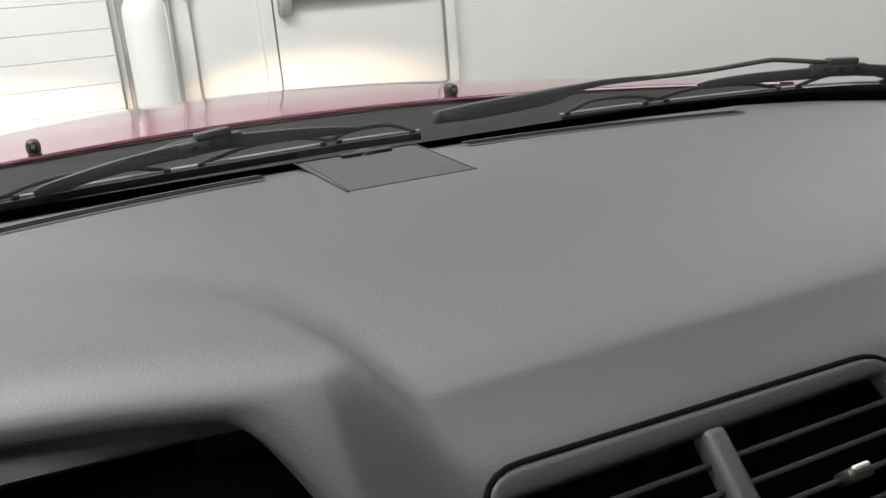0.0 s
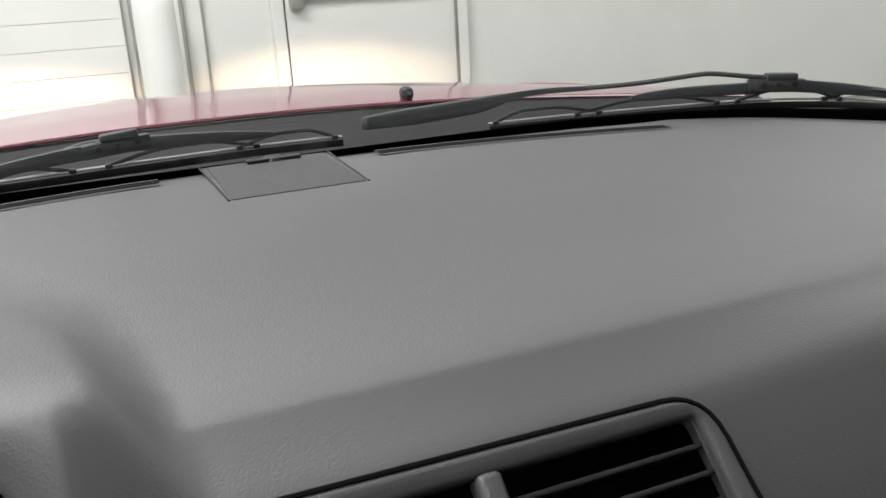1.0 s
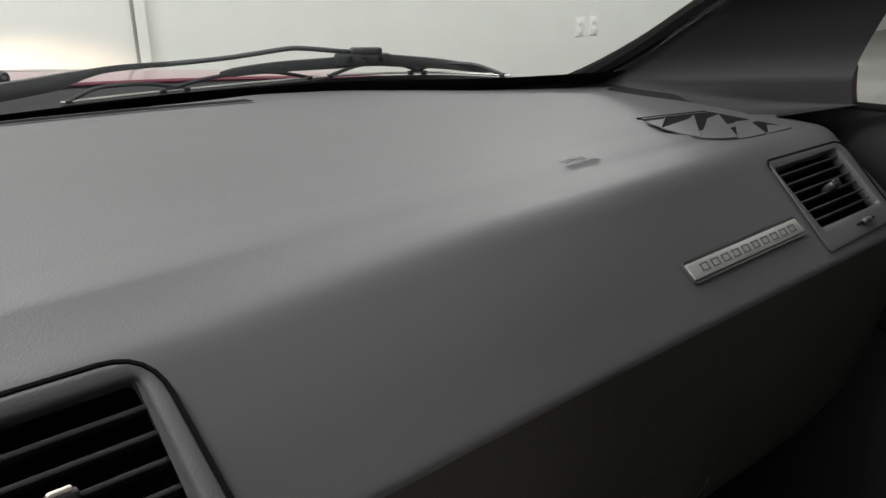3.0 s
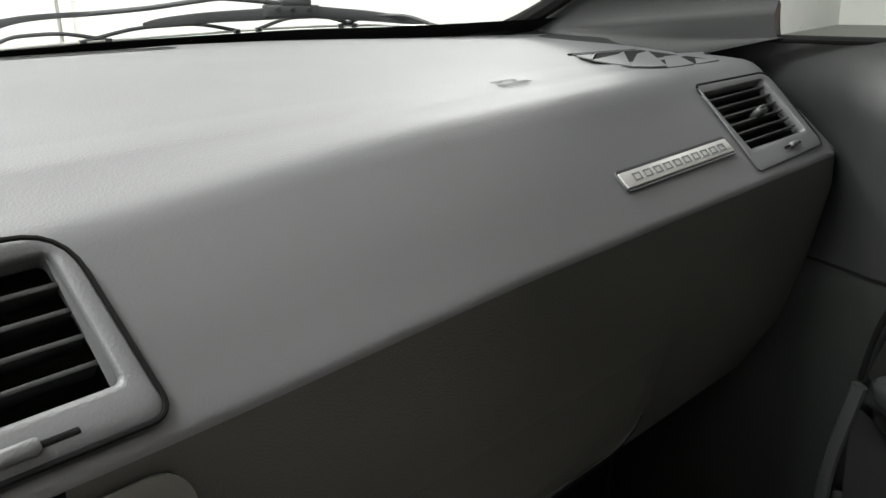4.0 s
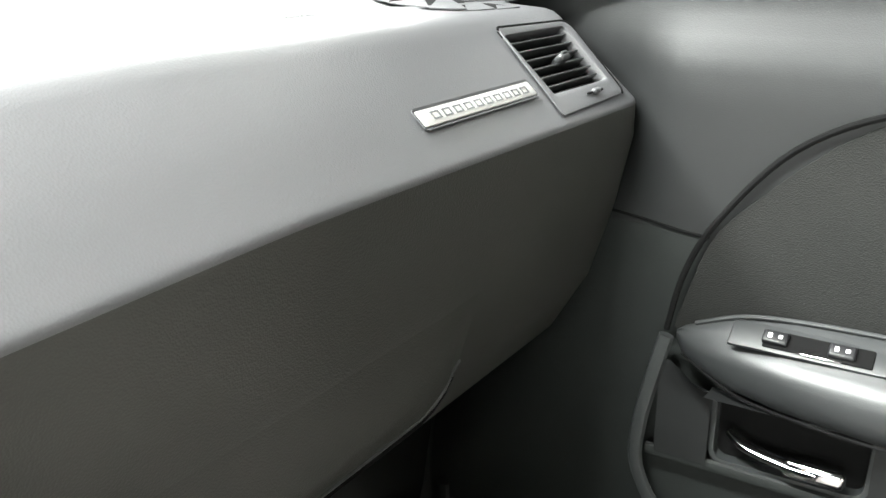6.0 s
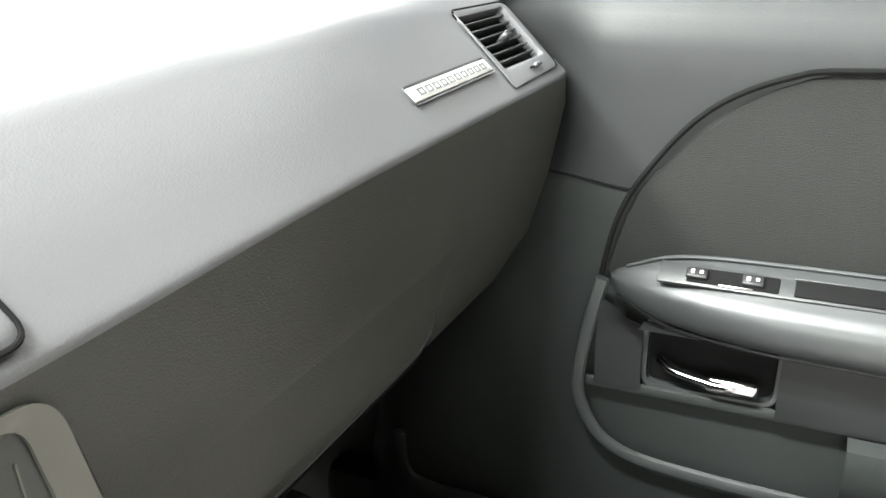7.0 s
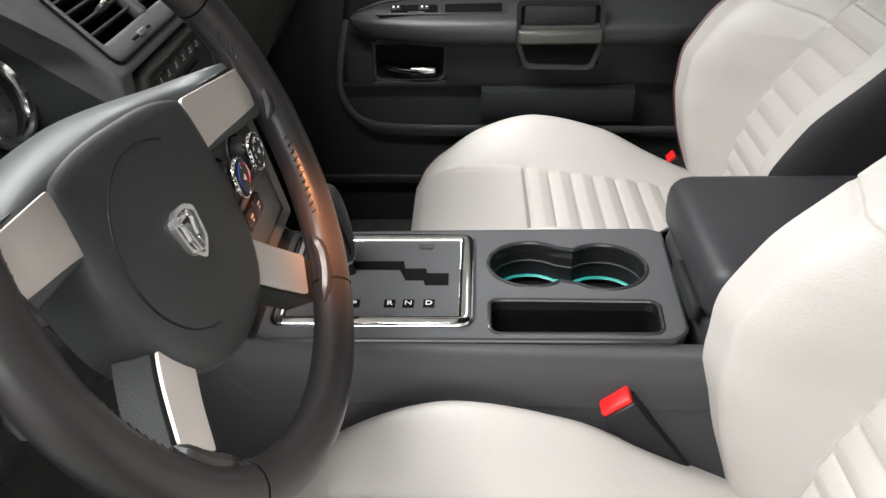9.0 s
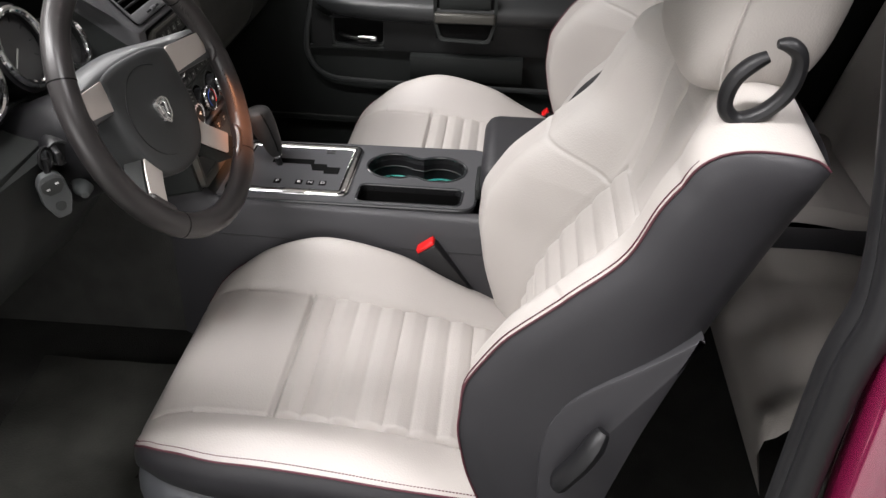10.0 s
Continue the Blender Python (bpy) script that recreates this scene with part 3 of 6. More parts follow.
for k in range(10):
    x0, w_ = 0.4460 + 0.0128 * k, 0.0088
    mk_ = part("mark", box((0.0009, 0.0056, 0.0006), (x0 + 0.0008, 0.0347, 0.0016), 0.0, m), M_GREYF, bg, smooth=False)
    for vx, vy, vw, vh in ((w_ * 0.5, 0.0371, w_, 0.0009), (w_ * 0.5, 0.0323, w_, 0.0009), (w_ - 0.0006, 0.0347, 0.0009, 0.0056)):
        part("stroke", box((vw, vh, 0.0006), (x0 + vx, vy, 0.0016), 0.0, m), M_GREYF, mk_, smooth=False)

# airbag marking pressed into the pad
am = frame_at((0.447, 0.404, 0.9803), (1, 0, 0), (0, 1, 0.06))
mk = thing("airbag_mark", "small dark pressed marking on the dashboard top", "marking", (0, 0, 0))
for r_, n_, w_ in ((0.0055, 3, 0.0085), (-0.0045, 6, 0.0058)):
    for k in range(n_):
        x_ = (k - (n_ - 1) / 2) * w_
        part("bar", box((0.0008, 0.0068, 0.0003), (x_ - w_ * 0.26, r_, 0.0010), 0.0, am), M_PRESS, mk, smooth=False)
        part("bar", box((0.0008, 0.0068, 0.0003), (x_ + w_ * 0.26, r_, 0.0010), 0.0, am), M_PRESS, mk, smooth=False)
        part("bar", box((w_ * 0.52, 0.0010, 0.0003), (x_, r_ + (0.0028 if k % 2 else -0.0028), 0.0010), 0.0, am), M_PRESS, mk, smooth=False)

# speaker grille near the glass
sg = thing("speaker_grille", "ribbed grey speaker grille let into the dashboard top", "speaker grille", (0, 0, 0))
gz = 1.0001
go = [(-0.0545, 0.712), (0.0545, 0.712), (0.059, 0.856), (-0.059, 0.856)]
for sx in (-1, 1):
    part("joint", sweep([(sx * 0.0556, 0.712, gz + 0.0004), (sx * 0.0600, 0.856, gz + 0.0004)], ring(0.0011, 6, 0.0006)), M_BLACK, sg)
part("panel", plate(go, 0.0008, z=gz - 0.001), M_DIAL, sg)
for k in range(31):
    y = 0.7155 + k * 0.0044
    part("rib", box((0.107, 0.0030, 0.0010), (0, y, gz + 0.0002), 0.0), M_GRILLE, sg, smooth=False)
sn = part("sensor", disc(0.012, 0.005, (0.006, 0.846, gz + 0.002), None, 20, 0.008, 0.0015), M_BLACK, sg, "round black light sensor")
for sx in (-1, 1):
    part("wing", box((0.022, 0.009, 0.004), (0.006 + sx * 0.014, 0.842, gz + 0.002), 0.0015), M_BLACK, sn)

# defroster slots along the glass
for sx in (-1, 1):
    df = thing("defroster_vent", "long dark twin defroster slot below the windscreen", "air vent", (0, 0, 0), group="defroster slots")
    line = [(sx * (0.098 + 0.285 * t), 0.816 - 0.052 * t ** 1.6) for t in [k / 20 for k in range(21)]]
    zf = lambda x: 1.0004 - 0.008 * (abs(x) / 0.7) ** 2
    part("surround", grid([[(x, y - 0.012, zf(x) + 0.0004), (x, y + 0.012, zf(x) + 0.0004)] for x, y in line]), M_DASH, df)
    for dy in (-0.0045, 0.0045):
        # flat near-black strips stand for the shade inside the slots
        part("slot", grid([[(x, y + dy - 0.0034, zf(x) + 0.0008), (x, y + dy + 0.0034, zf(x) + 0.0008)] for x, y in line]), M_VOID, df)

# small fan-shaped demister at the pad's corner
dm = thing("corner_demister", "small fan-shaped demister outlet with slanted fins", "air vent", (0, 0, 0))
ms = frame_at((0.60, 0.40, 0.9768), (1, 0, -0.01), (0, 1, 0.09)) @ Matrix.Translation((-0.60, -0.40, 0))
# the opening's far corner, its two ends and its near side
o = [(0.604, 0.463), (0.684, 0.446), (0.693, 0.371), (0.640, 0.374), (0.590, 0.392), (0.588, 0.428)]


def set_in(name, bm, material, label=""):
    bmesh.ops.transform(bm, matrix=ms, verts=bm.verts)
    return part(name, bm, material, dm, label)


# a flat plate, its colour the shade below the fins
set_in("cavity", plate(o, 0.0012, z=0.0008), M_VOID, "near-black plate for the shade in the outlet")
set_in("lip", sweep([(p[0], p[1], 0.0010) for p in o[:3]], ring(0.0018, 6, 0.0012)), M_DASH)
set_in("slot", sweep([(0.602, 0.467, 0.0012), (0.684, 0.450, 0.0012)], ring(0.0018, 6, 0.0010)), M_VOID)
NEAR = spline([(0.594, 0.453, 0), (0.585, 0.428, 0), (0.587, 0.391, 0), (0.614, 0.374, 0), (0.655, 0.370, 0), (0.692, 0.368, 0)], 60)
FAR = spline([(0.606, 0.459, 0), (0.645, 0.452, 0), (0.682, 0.444, 0), (0.688, 0.410, 0), (0.690, 0.374, 0)], 60)
for k in range(5):
    a0, a1 = int(59 * k / 5), int(59 * (k + 0.98) / 5)
    b1 = int(59 * (k + 0.78) / 5)
    up_ = Vector((0, 0, 0.0026))
    bm = bmesh.new()
    f0 = int(a0 + (a1 - a0) * (0.9, 0.7, 0.4, 0.3, 0.3)[k])
    q = [NEAR[a0] + up_ * 0.8, NEAR[(a0 + a1) // 2] + up_ * 0.9, NEAR[a1] + up_, NEAR[a1].lerp(FAR[b1], 0.88) + up_ * 0.9, NEAR[f0].lerp(FAR[f0], 0.70) + up_ * 0.8]
    bm.faces.new([bm.verts.new(p) for p in q])
    set_in("fin", thicken(bm, 0.001), M_DASH)

# instrument hood before the driver
ih = thing("instrument_hood", "smooth slate hood over the round instruments", "instrument cluster", (0, 0, 0))
CX = -0.372


# the hood's own section, row for row beside the pad's: top, rolled brow, underside
BROW = [(0.80, 1.000), (0.70, 1.000), (0.66, 0.9998), (0.63, 1.0000), (0.60, 1.0012), (0.57, 1.0035), (0.54, 1.0062), (0.50, 1.0098), (0.47, 1.0124), (0.442, 1.0146), (0.431, 1.0153),
        (0.418, 1.0160), (0.410, 1.0160), (0.402, 1.0152), (0.395, 1.0142), (0.389, 1.0126), (0.384, 1.0104), (0.3805, 1.0078), (0.379, 1.0045), (0.3795, 1.0012), (0.3815, 0.9988), (0.385, 0.9972), (0.393, 0.9955), (0.400, 0.994),
        (0.408, 0.985), (0.418, 0.982), (0.434, 0.975), (0.450, 0.955), (0.452, 0.930), (0.452, 0.90), (0.452, 0.87), (0.452, 0.84)]


def hood_row(x):
    """The pad's section swelling into the hood towards its middle."""
    a = abs(x - CX)
    r = dash_row(x)
    out = r[:2]
    bow = 0.045 * max(0.0, 1 - (a / 0.20) ** 2)
    for i, (p, (y, z)) in enumerate(zip(r[2:], BROW)):
        yq = min(y, p.y) if y > 0.69 else y + bow * smooth01((0.50 - y) / 0.07) * (1 - smooth01((i - 22) / 4))
        q = Vector((x, yq, z - 0.0040 * (a / 0.20) ** 3 * smooth01((0.66 - y) / 0.1)))
        deep = smooth01((i - 22) / 3)
        k = smooth01((i - 13) / 7) * (1 - deep)
        rim_a = lerp_table([(0.35, 0.214), (0.385, 0.212), (0.423, 0.204), (0.482, 0.190), (0.556, 0.148), (0.60, 0.10), (0.66, 0.06)], y)
        rim_a += (0.212 - rim_a) * deep
        b = (1 - smooth01((a - rim_a - (0.158 - rim_a) * k) / (0.042 + 0.042 * k - 0.028 * deep))) * smooth01((0.70 - y) / 0.07)
        out.append(p.lerp(q, b))
    return out


hx_ = [-0.62 + 0.0025 * i for i in range(201)]
part("shell", grid([hood_row(x)[:2 + 27] for x in hx_]), M_DASH, ih, "slate vinyl shell", angle=60)
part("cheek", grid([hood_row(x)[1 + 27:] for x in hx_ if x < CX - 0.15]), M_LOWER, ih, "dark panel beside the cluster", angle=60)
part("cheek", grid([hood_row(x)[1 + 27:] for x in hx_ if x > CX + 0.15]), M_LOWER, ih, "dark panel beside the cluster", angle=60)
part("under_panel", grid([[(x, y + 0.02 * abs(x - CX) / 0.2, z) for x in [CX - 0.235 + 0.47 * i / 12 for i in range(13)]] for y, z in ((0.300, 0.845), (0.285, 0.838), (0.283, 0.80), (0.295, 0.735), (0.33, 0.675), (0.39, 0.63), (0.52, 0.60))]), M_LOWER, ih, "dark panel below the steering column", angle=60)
part("shelf", box((0.44, 0.16, 0.012), (CX, 0.385, 0.842), 0.004), M_LOWER, ih, "dark shelf below the cluster")
part("face", box((0.40, 0.012, 0.13), (CX, 0.455, 0.900), 0.004), M_VOID, ih, "black cluster panel")
for gx, gz_, gr in ((-0.185, 0.888, 0.036), (-0.062, 0.925, 0.050), (0.062, 0.925, 0.050), (0.185, 0.888, 0.036)):
    mg = frame_at((CX + gx, 0.372, gz_), (1, 0, 0), (0, 0.35, 1))
    g = part("gauge", disc(gr, 0.006, (0, 0, -0.012), mg, 32), M_DIAL, ih, "round instrument with pale dial and chrome ring")
    part("ring", sweep([mg @ Vector((gr * math.cos(a * math.pi / 20), gr * math.sin(a * math.pi / 20), 0.004)) for a in range(40)], ring(0.0055, 10), closed=True, up=mg.col[2].xyz), M_CHROME, g, "bright chrome ring")
    part("needle", box((0.002, gr * 0.6, 0.0015), (0, gr * 0.3, -0.006), 0.0, mg @ pose(0, 0, 0, 0, 0, 130)), M_LEGEND, g)
    for a in range(9):
        part("tick", box((0.0016, gr * 0.14, 0.0008), (0, gr * 0.80, -0.0086), 0.0, mg @ pose(0, 0, 0, 0, 0, 120 - 30 * a)), M_BLACK, g, smooth=False)
    part("tube", rim([((gr + 0.010) * math.cos(a * math.pi / 16), (gr + 0.010) * math.sin(a * math.pi / 16)) for a in range(32)], [((gr + 0.001) * math.cos(a * math.pi / 16), (gr + 0.001) * math.sin(a * math.pi / 16)) for a in range(32)], 0.05, mg, z=-0.05), M_BLACK, g)

# ---- centre stack ----
cs = thing("center_stack", "radio and climate panel in a champagne frame", "car radio", (0, 0, 0))
sm = frame_at((0.0, 0.289, 0.878), (1, 0, 0), (0, 0.052, 0.222))
# local: x across, y up (0 at top), z outwards
SO = rounded([(-0.126, -0.262), (0.126, -0.262), (0.105, 0.000), (-0.105, 0.000)], [0.008, 0.008, 0.017, 0.017], 8)
SI = rounded([(-0.111, -0.250), (0.111, -0.250), (0.091, -0.006), (-0.091, -0.006)], [0.006, 0.006, 0.011, 0.011], 8)
part("housing", plate([(p[0] * 1.07, p[1] * 1.01) for p in SO], 0.06, sm, z=-0.064), M_LOWER, cs)
part("silver_frame", rim(SO, SI, 0.010, sm, z=-0.004, drop=0.003), M_FRAME, cs, "champagne painted surround")
part("fascia", plate(SI, 0.004, sm, z=-0.003), M_FASCIA, cs, "dark green-grey fascia")
part("screen", box((0.088, 0.038, 0.002), (-0.014, -0.068, 0.002), 0.001, sm), M_SCREEN, cs, "dark display glass")
for k in range(3):
    part("digit", box((0.0046, 0.0090, 0.0006), (0.004 + 0.0072 * k, -0.078, 0.0030), 0.0008, sm), M_LEGEND, cs, "pale bar on the display")
part("disc_slot", box((0.11, 0.003, 0.002), (-0.016, -0.033, 0.0015), 0.0, sm), M_VOID, cs)
for k in range(6):
    b = part("button", box((0.0220, 0.013, 0.002), (-0.064 + 0.023 * k, -0.019, 0.0012), 0.0006, sm), M_FASCIA, cs)
    part("legend", box((0.0070, 0.0016, 0.0005), (-0.064 + 0.023 * k, -0.0205, 0.0024), 0.0, sm), M_LEGEND, b)
    part("legend", box((0.0030, 0.0034, 0.0005), (-0.0635 + 0.023 * k, -0.0172, 0.0024), 0.0, sm), M_LEGEND, b)
for k in range(4):
    b = part("button", box((0.013, 0.0105, 0.002), (0.047, -0.050 - 0.0120 * k, 0.0012), 0.0006, sm), M_FASCIA, cs)
    part("legend", box((0.0045, 0.0018, 0.0005), (0.047, -0.050 - 0.0120 * k, 0.0024), 0.0, sm), M_LEGEND, b)
for k in range(6):
    b = part("button", box((0.0215, 0.011, 0.002), (-0.056 + 0.0225 * k, -0.102, 0.0012), 0.0006, sm), M_FASCIA, cs)
    part("legend", box((0.0025, 0.0032, 0.0005), (-0.056 + 0.0225 * k, -0.102, 0.0024), 0.0, sm), M_LEGEND, b)


def knob(name, x, y, r, h, parent, label, low=0.0):
    """A turned knob: barrel, knurled bright ring, dark face with a pointer."""
    k_ = part(name, disc(r * 0.98, h - low, (x, y, (h + low) / 2), sm, 32, r * 0.93, 0.0016), M_BLACK, parent, label)
    circle = [(x + r * math.cos(a * math.pi / 18), y + r * math.sin(a * math.pi / 18)) for a in range(36)]
    part("bright_ring", sweep([sm @ Vector((p[0], p[1], h - 0.0042)) for p in circle], ring(0.0016, 8, 0.0044), closed=True, up=sm.col[2].xyz), M_CHROME, k_, "bright knurled ring")
    for a in range(24):
        m_ = sm @ pose(x, y, h - 0.0042, 0, 0, 15 * a) @ pose(r + 0.0007, 0, 0)
        part("rib", box((0.0012, 0.0020, 0.0076), (0, 0, 0), 0.0, m_), M_CHROME, k_, smooth=False)
    part("face", disc(r * 0.86, 0.0012, (x, y, h + 0.0004), sm, 28, r * 0.80), M_FASCIA, k_)
    part("pointer", box((0.0014, r * 0.30, 0.0006), (x, y + r * 0.62, h + 0.0012), 0.0, sm), M_WHITE, k_)
    return k_


knob("volume_knob", 0.074, -0.070, 0.0140, 0.016, cs, "black knob with a bright ring")
knob("tune_knob", -0.076, -0.070, 0.0140, 0.016, cs, "black knob with a bright ring")
part("joint", box((0.0008, 0.100, 0.0010), (0.086, -0.062, 0.0014), 0.0, sm @ pose(0, 0, 0, 0, 0, -4.5)), M_FRAME, cs, "thin light line beside the knob")
CY = -0.142
part("climate_bezel", plate(rounded([(-0.121, -0.176), (0.098, -0.176), (0.094, -0.112), (-0.119, -0.112)], 0.02), 0.003, sm, z=0.0), M_FASCIA, cs)
for kx in (-0.094, -0.030, 0.036):
    well_c = [(math.cos(a * math.pi / 18), math.sin(a * math.pi / 18)) for a in range(36)]
    part("socket", plate([(kx + 0.0255 * c, CY + 0.0255 * s_) for c, s_ in well_c], 0.0012, sm, z=0.0026), M_VOID, cs, "dark socket round the knob")
    part("socket_rim", rim([(kx + 0.0275 * c, CY + 0.0275 * s_) for c, s_ in well_c], [(kx + 0.0252 * c, CY + 0.0252 * s_) for c, s_ in well_c], 0.0042, sm, z=0.0004), M_BEZEL, cs)
    ck = knob("climate_knob", kx, CY, 0.0205, 0.0270, cs, "round black climate knob with a bright knurled ring", 0.002)
    for k in range(15):
        a = radians(222 - 18.5 * k)
        arc = box((0.0016, 0.0050, 0.0006), (0, 0, 0), 0.0, sm @ pose(kx + 0.0140 * math.cos(a), CY + 0.0140 * math.sin(a), 0.0282, 0, 0, math.degrees(a)))
        if kx == -0.030:
            part("mark", arc, M_BLUE if k < 8 else M_RED, ck)
        elif k % 2 == 0 or kx < -0.05:
            part("mark", arc, M_WHITE, ck)
    part("legend", box((0.0060, 0.0022, 0.0006), (kx, CY - 0.001, 0.0282), 0.0, sm), M_WHITE, ck)
    part("legend", box((0.0022, 0.0066, 0.0006), (kx + 0.0015, CY - 0.001, 0.0286), 0.0, sm), M_WHITE, ck)
part("trim_bar", box((0.205, 0.0085, 0.005), (-0.006, -0.1830, 0.003), 0.002, sm), M_VALANCE, cs, "satin grey strip over the switches")
for k in range(5):
    b = part("switch", box((0.0290, 0.022, 0.006), (-0.089 + 0.0305 * k, -0.2035, 0.003), 0.002, sm), M_BLACK, cs)
    if k == 2:
        tri_ = plate([(-0.0052, -0.0042), (0.0052, -0.0042), (0.0, 0.0052)], 0.0008, sm @ pose(-0.089 + 0.0305 * k, -0.2035, 0.0060))
        part("legend", tri_, M_RED, b, "red warning triangle")
    else:
        part("legend", box((0.0075, 0.0025, 0.0006), (-0.089 + 0.0305 * k, -0.2015, 0.0062), 0.0, sm), M_LEGEND, b)
        part("legend", box((0.0045, 0.0020, 0.0006), (-0.089 + 0.0305 * k, -0.2065, 0.0062), 0.0, sm), M_LEGEND, b)


# ---- steering wheel ----
WC, TILT = Vector((-0.372, 0.165, 0.894)), 23.5
sw = thing("steering_wheel", "black leather steering wheel with four satin silver spokes", "steering wheel", (0, 0, 0))
wm = frame_at(WC, (1, -0.084, 0), (0, math.sin(radians(TILT)), math.cos(radians(TILT))))
R0 = 0.1685
path = [wm @ Vector((R0 * math.cos(a * math.pi / 48), R0 * math.sin(a * math.pi / 48), 0)) for a in range(96)]
rim_ob = part("rim", sweep(path, ring(0.0165, 16, 0.0145), closed=True, up=wm.col[2].xyz), M_WHEEL, sw, "black stitched leather rim")
for a0 in (32, 152, -52, 232):
    p = [wm @ Vector((R0 * math.cos(radians(a0 + d)), R0 * math.sin(radians(a0 + d)), 0)) for d in (-0.30, 0, 0.30)]
    part("seam", sweep(p, ring(0.0167, 16, 0.0147), up=wm.col[2].xyz), M_VOID, rim_ob)
# slanting stitches along the inner edge of the grips
for a0, step, n in ((16, 2.2, 7), (-10, -2.2, 11), (-46, -2.2, 4), (164, -2.2, 7), (190, 2.2, 11), (226, 2.2, 4)):
    for k in range(n):
        a = radians(a0 + step * k)
        m_ = wm @ Matrix.Rotation(a, 4, "Z") @ pose(R0 - 0.0148, 0, 0.0062, 0, -25, 38)
        part("stitch", box((0.0050, 0.0012, 0.0012), (0, 0, 0), 0.0, m_), M_KNOB, rim_ob, smooth=False)
        part("lap", box((0.0010, 0.0070, 0.0010), (0.0030, 0, -0.0004), 0.0, wm @ Matrix.Rotation(a, 4, "Z") @ pose(R0 - 0.0148, 0, 0.0062, 0, -25, 0)), M_WHEEL, rim_ob, smooth=False)
# hub and spokes lie behind the rim's plane and rise to it; the wheel is turned a little
wt = wm @ Matrix.Rotation(radians(-4.7), 4, "Z")
wh = wt @ pose(0.001, 0.009, 0)  # the airbag cover sits a little above the rim's middle


def rise(x, y):
    """Height of the spokes over the rim's plane."""
    return -0.015 + 0.016 * smooth01((math.hypot(x, y + 0.015) - 0.075) / 0.095)


def laid(bm):
    """Bends a flat piece to the rise of the spokes and sets it into the wheel."""
    for v in bm.verts:
        v.co.z += rise(v.co.x, v.co.y)
    bmesh.ops.transform(bm, matrix=wt, verts=bm.verts)
    return bm


def split_x(poly, n=8):
    """Adds points along the edges, so that a plate can bend."""
    out = []
    for i, p in enumerate(poly):
        q = poly[(i + 1) % len(poly)]
        m = max(1, int(math.hypot(q[0] - p[0], q[1] - p[1]) / 0.006))
        out += [(p[0] + (q[0] - p[0]) * j / m, p[1] + (q[1] - p[1]) * j / m) for j in range(m)]
    return out


rows = []
for i in range(37):
    x = -0.160 + 0.320 * i / 36
    yt = 0.072 - 0.020 * (abs(x) / 0.160) ** 1.6
    h = rise(x, 0.02) - 0.0015
    e_ = 1 - 0.85 * smooth01((abs(x) - 0.10) / 0.05)
    rows.append([(x, 0.012, h - 0.022 * e_), (x, 0.0085, h - 0.010), (x, 0.0085, h - 0.003), (x, 0.011, h), (x, yt - 0.018, h), (x, yt - 0.013, h - 0.0012), (x, yt - 0.010, h - 0.004), (x, yt - 0.003, h - 0.022 * e_), (x, yt - 0.001, h - 0.038 * e_), (x, yt - 0.004, h - 0.052 * e_), (x, yt - 0.02, h - 0.060 * e_)])
bm = grid(rows)
bmesh.ops.transform(bm, matrix=wt, verts=bm.verts)
part("crown", bm, M_CROWN, sw, "smooth upper hub trim, grey lightened for its sheen", angle=60)
# padded cover, domed, with a moulded arc
HUB = spline([(0.0, 0.050, 0), (0.040, 0.0485, 0), (0.072, 0.0425, 0), (0.0795, 0.034, 0), (0.0820, 0.005, 0), (0.0815, -0.030, 0), (0.072, -0.066, 0), (0.046, -0.096, 0), (0.0, -0.1065, 0),
              (-0.046, -0.096, 0), (-0.072, -0.066, 0), (-0.0815, -0.030, 0), (-0.0820, 0.005, 0), (-0.0795, 0.034, 0), (-0.072, 0.0425, 0), (-0.040, 0.0485, 0)], 72, True)
rows = []
for r_, h_ in ((0.02, -0.0095), (0.40, -0.0099), (0.70, -0.0108), (0.88, -0.0122), (0.955, -0.0136), (0.985, -0.0158), (1.0, -0.0195), (1.0, -0.030), (0.97, -0.060)):
    rows.append([wh @ Vector((r_ * p.x, -0.026 + r_ * (p.y + 0.026), h_)) for p in HUB])
hub = part("hub", grid(rows, close_v=True, cap=True), M_PAD, sw, "dark padded airbag cover", angle=50)
part("cover_seam", sweep([wh @ Vector((-0.002 + 0.064 * math.cos(radians(a)), -0.024 + 0.058 * math.sin(radians(a)), -0.0112)) for a in range(62, 262, 5)], ring(0.0009, 6), up=wh.col[2].xyz), M_BLACK, hub, "moulded arc line")
EMB = rounded([(0.0, -0.0190), (0.012, -0.009), (0.0150, 0.011), (0.006, 0.0165), (-0.006, 0.0165), (-0.0150, 0.011), (-0.012, -0.009)], 0.003, 3)
mb = wh @ pose(0.0, -0.026, -0.0094)
em = part("emblem", rim(EMB, [(p[0] * 0.80, p[1] * 0.82) for p in EMB], 0.0035, mb), M_EMBLEM, hub, "bright shield emblem")
part("field", plate([(p[0] * 0.82, p[1] * 0.84) for p in EMB], 0.0008, mb, z=0.0002), M_DIAL, em)
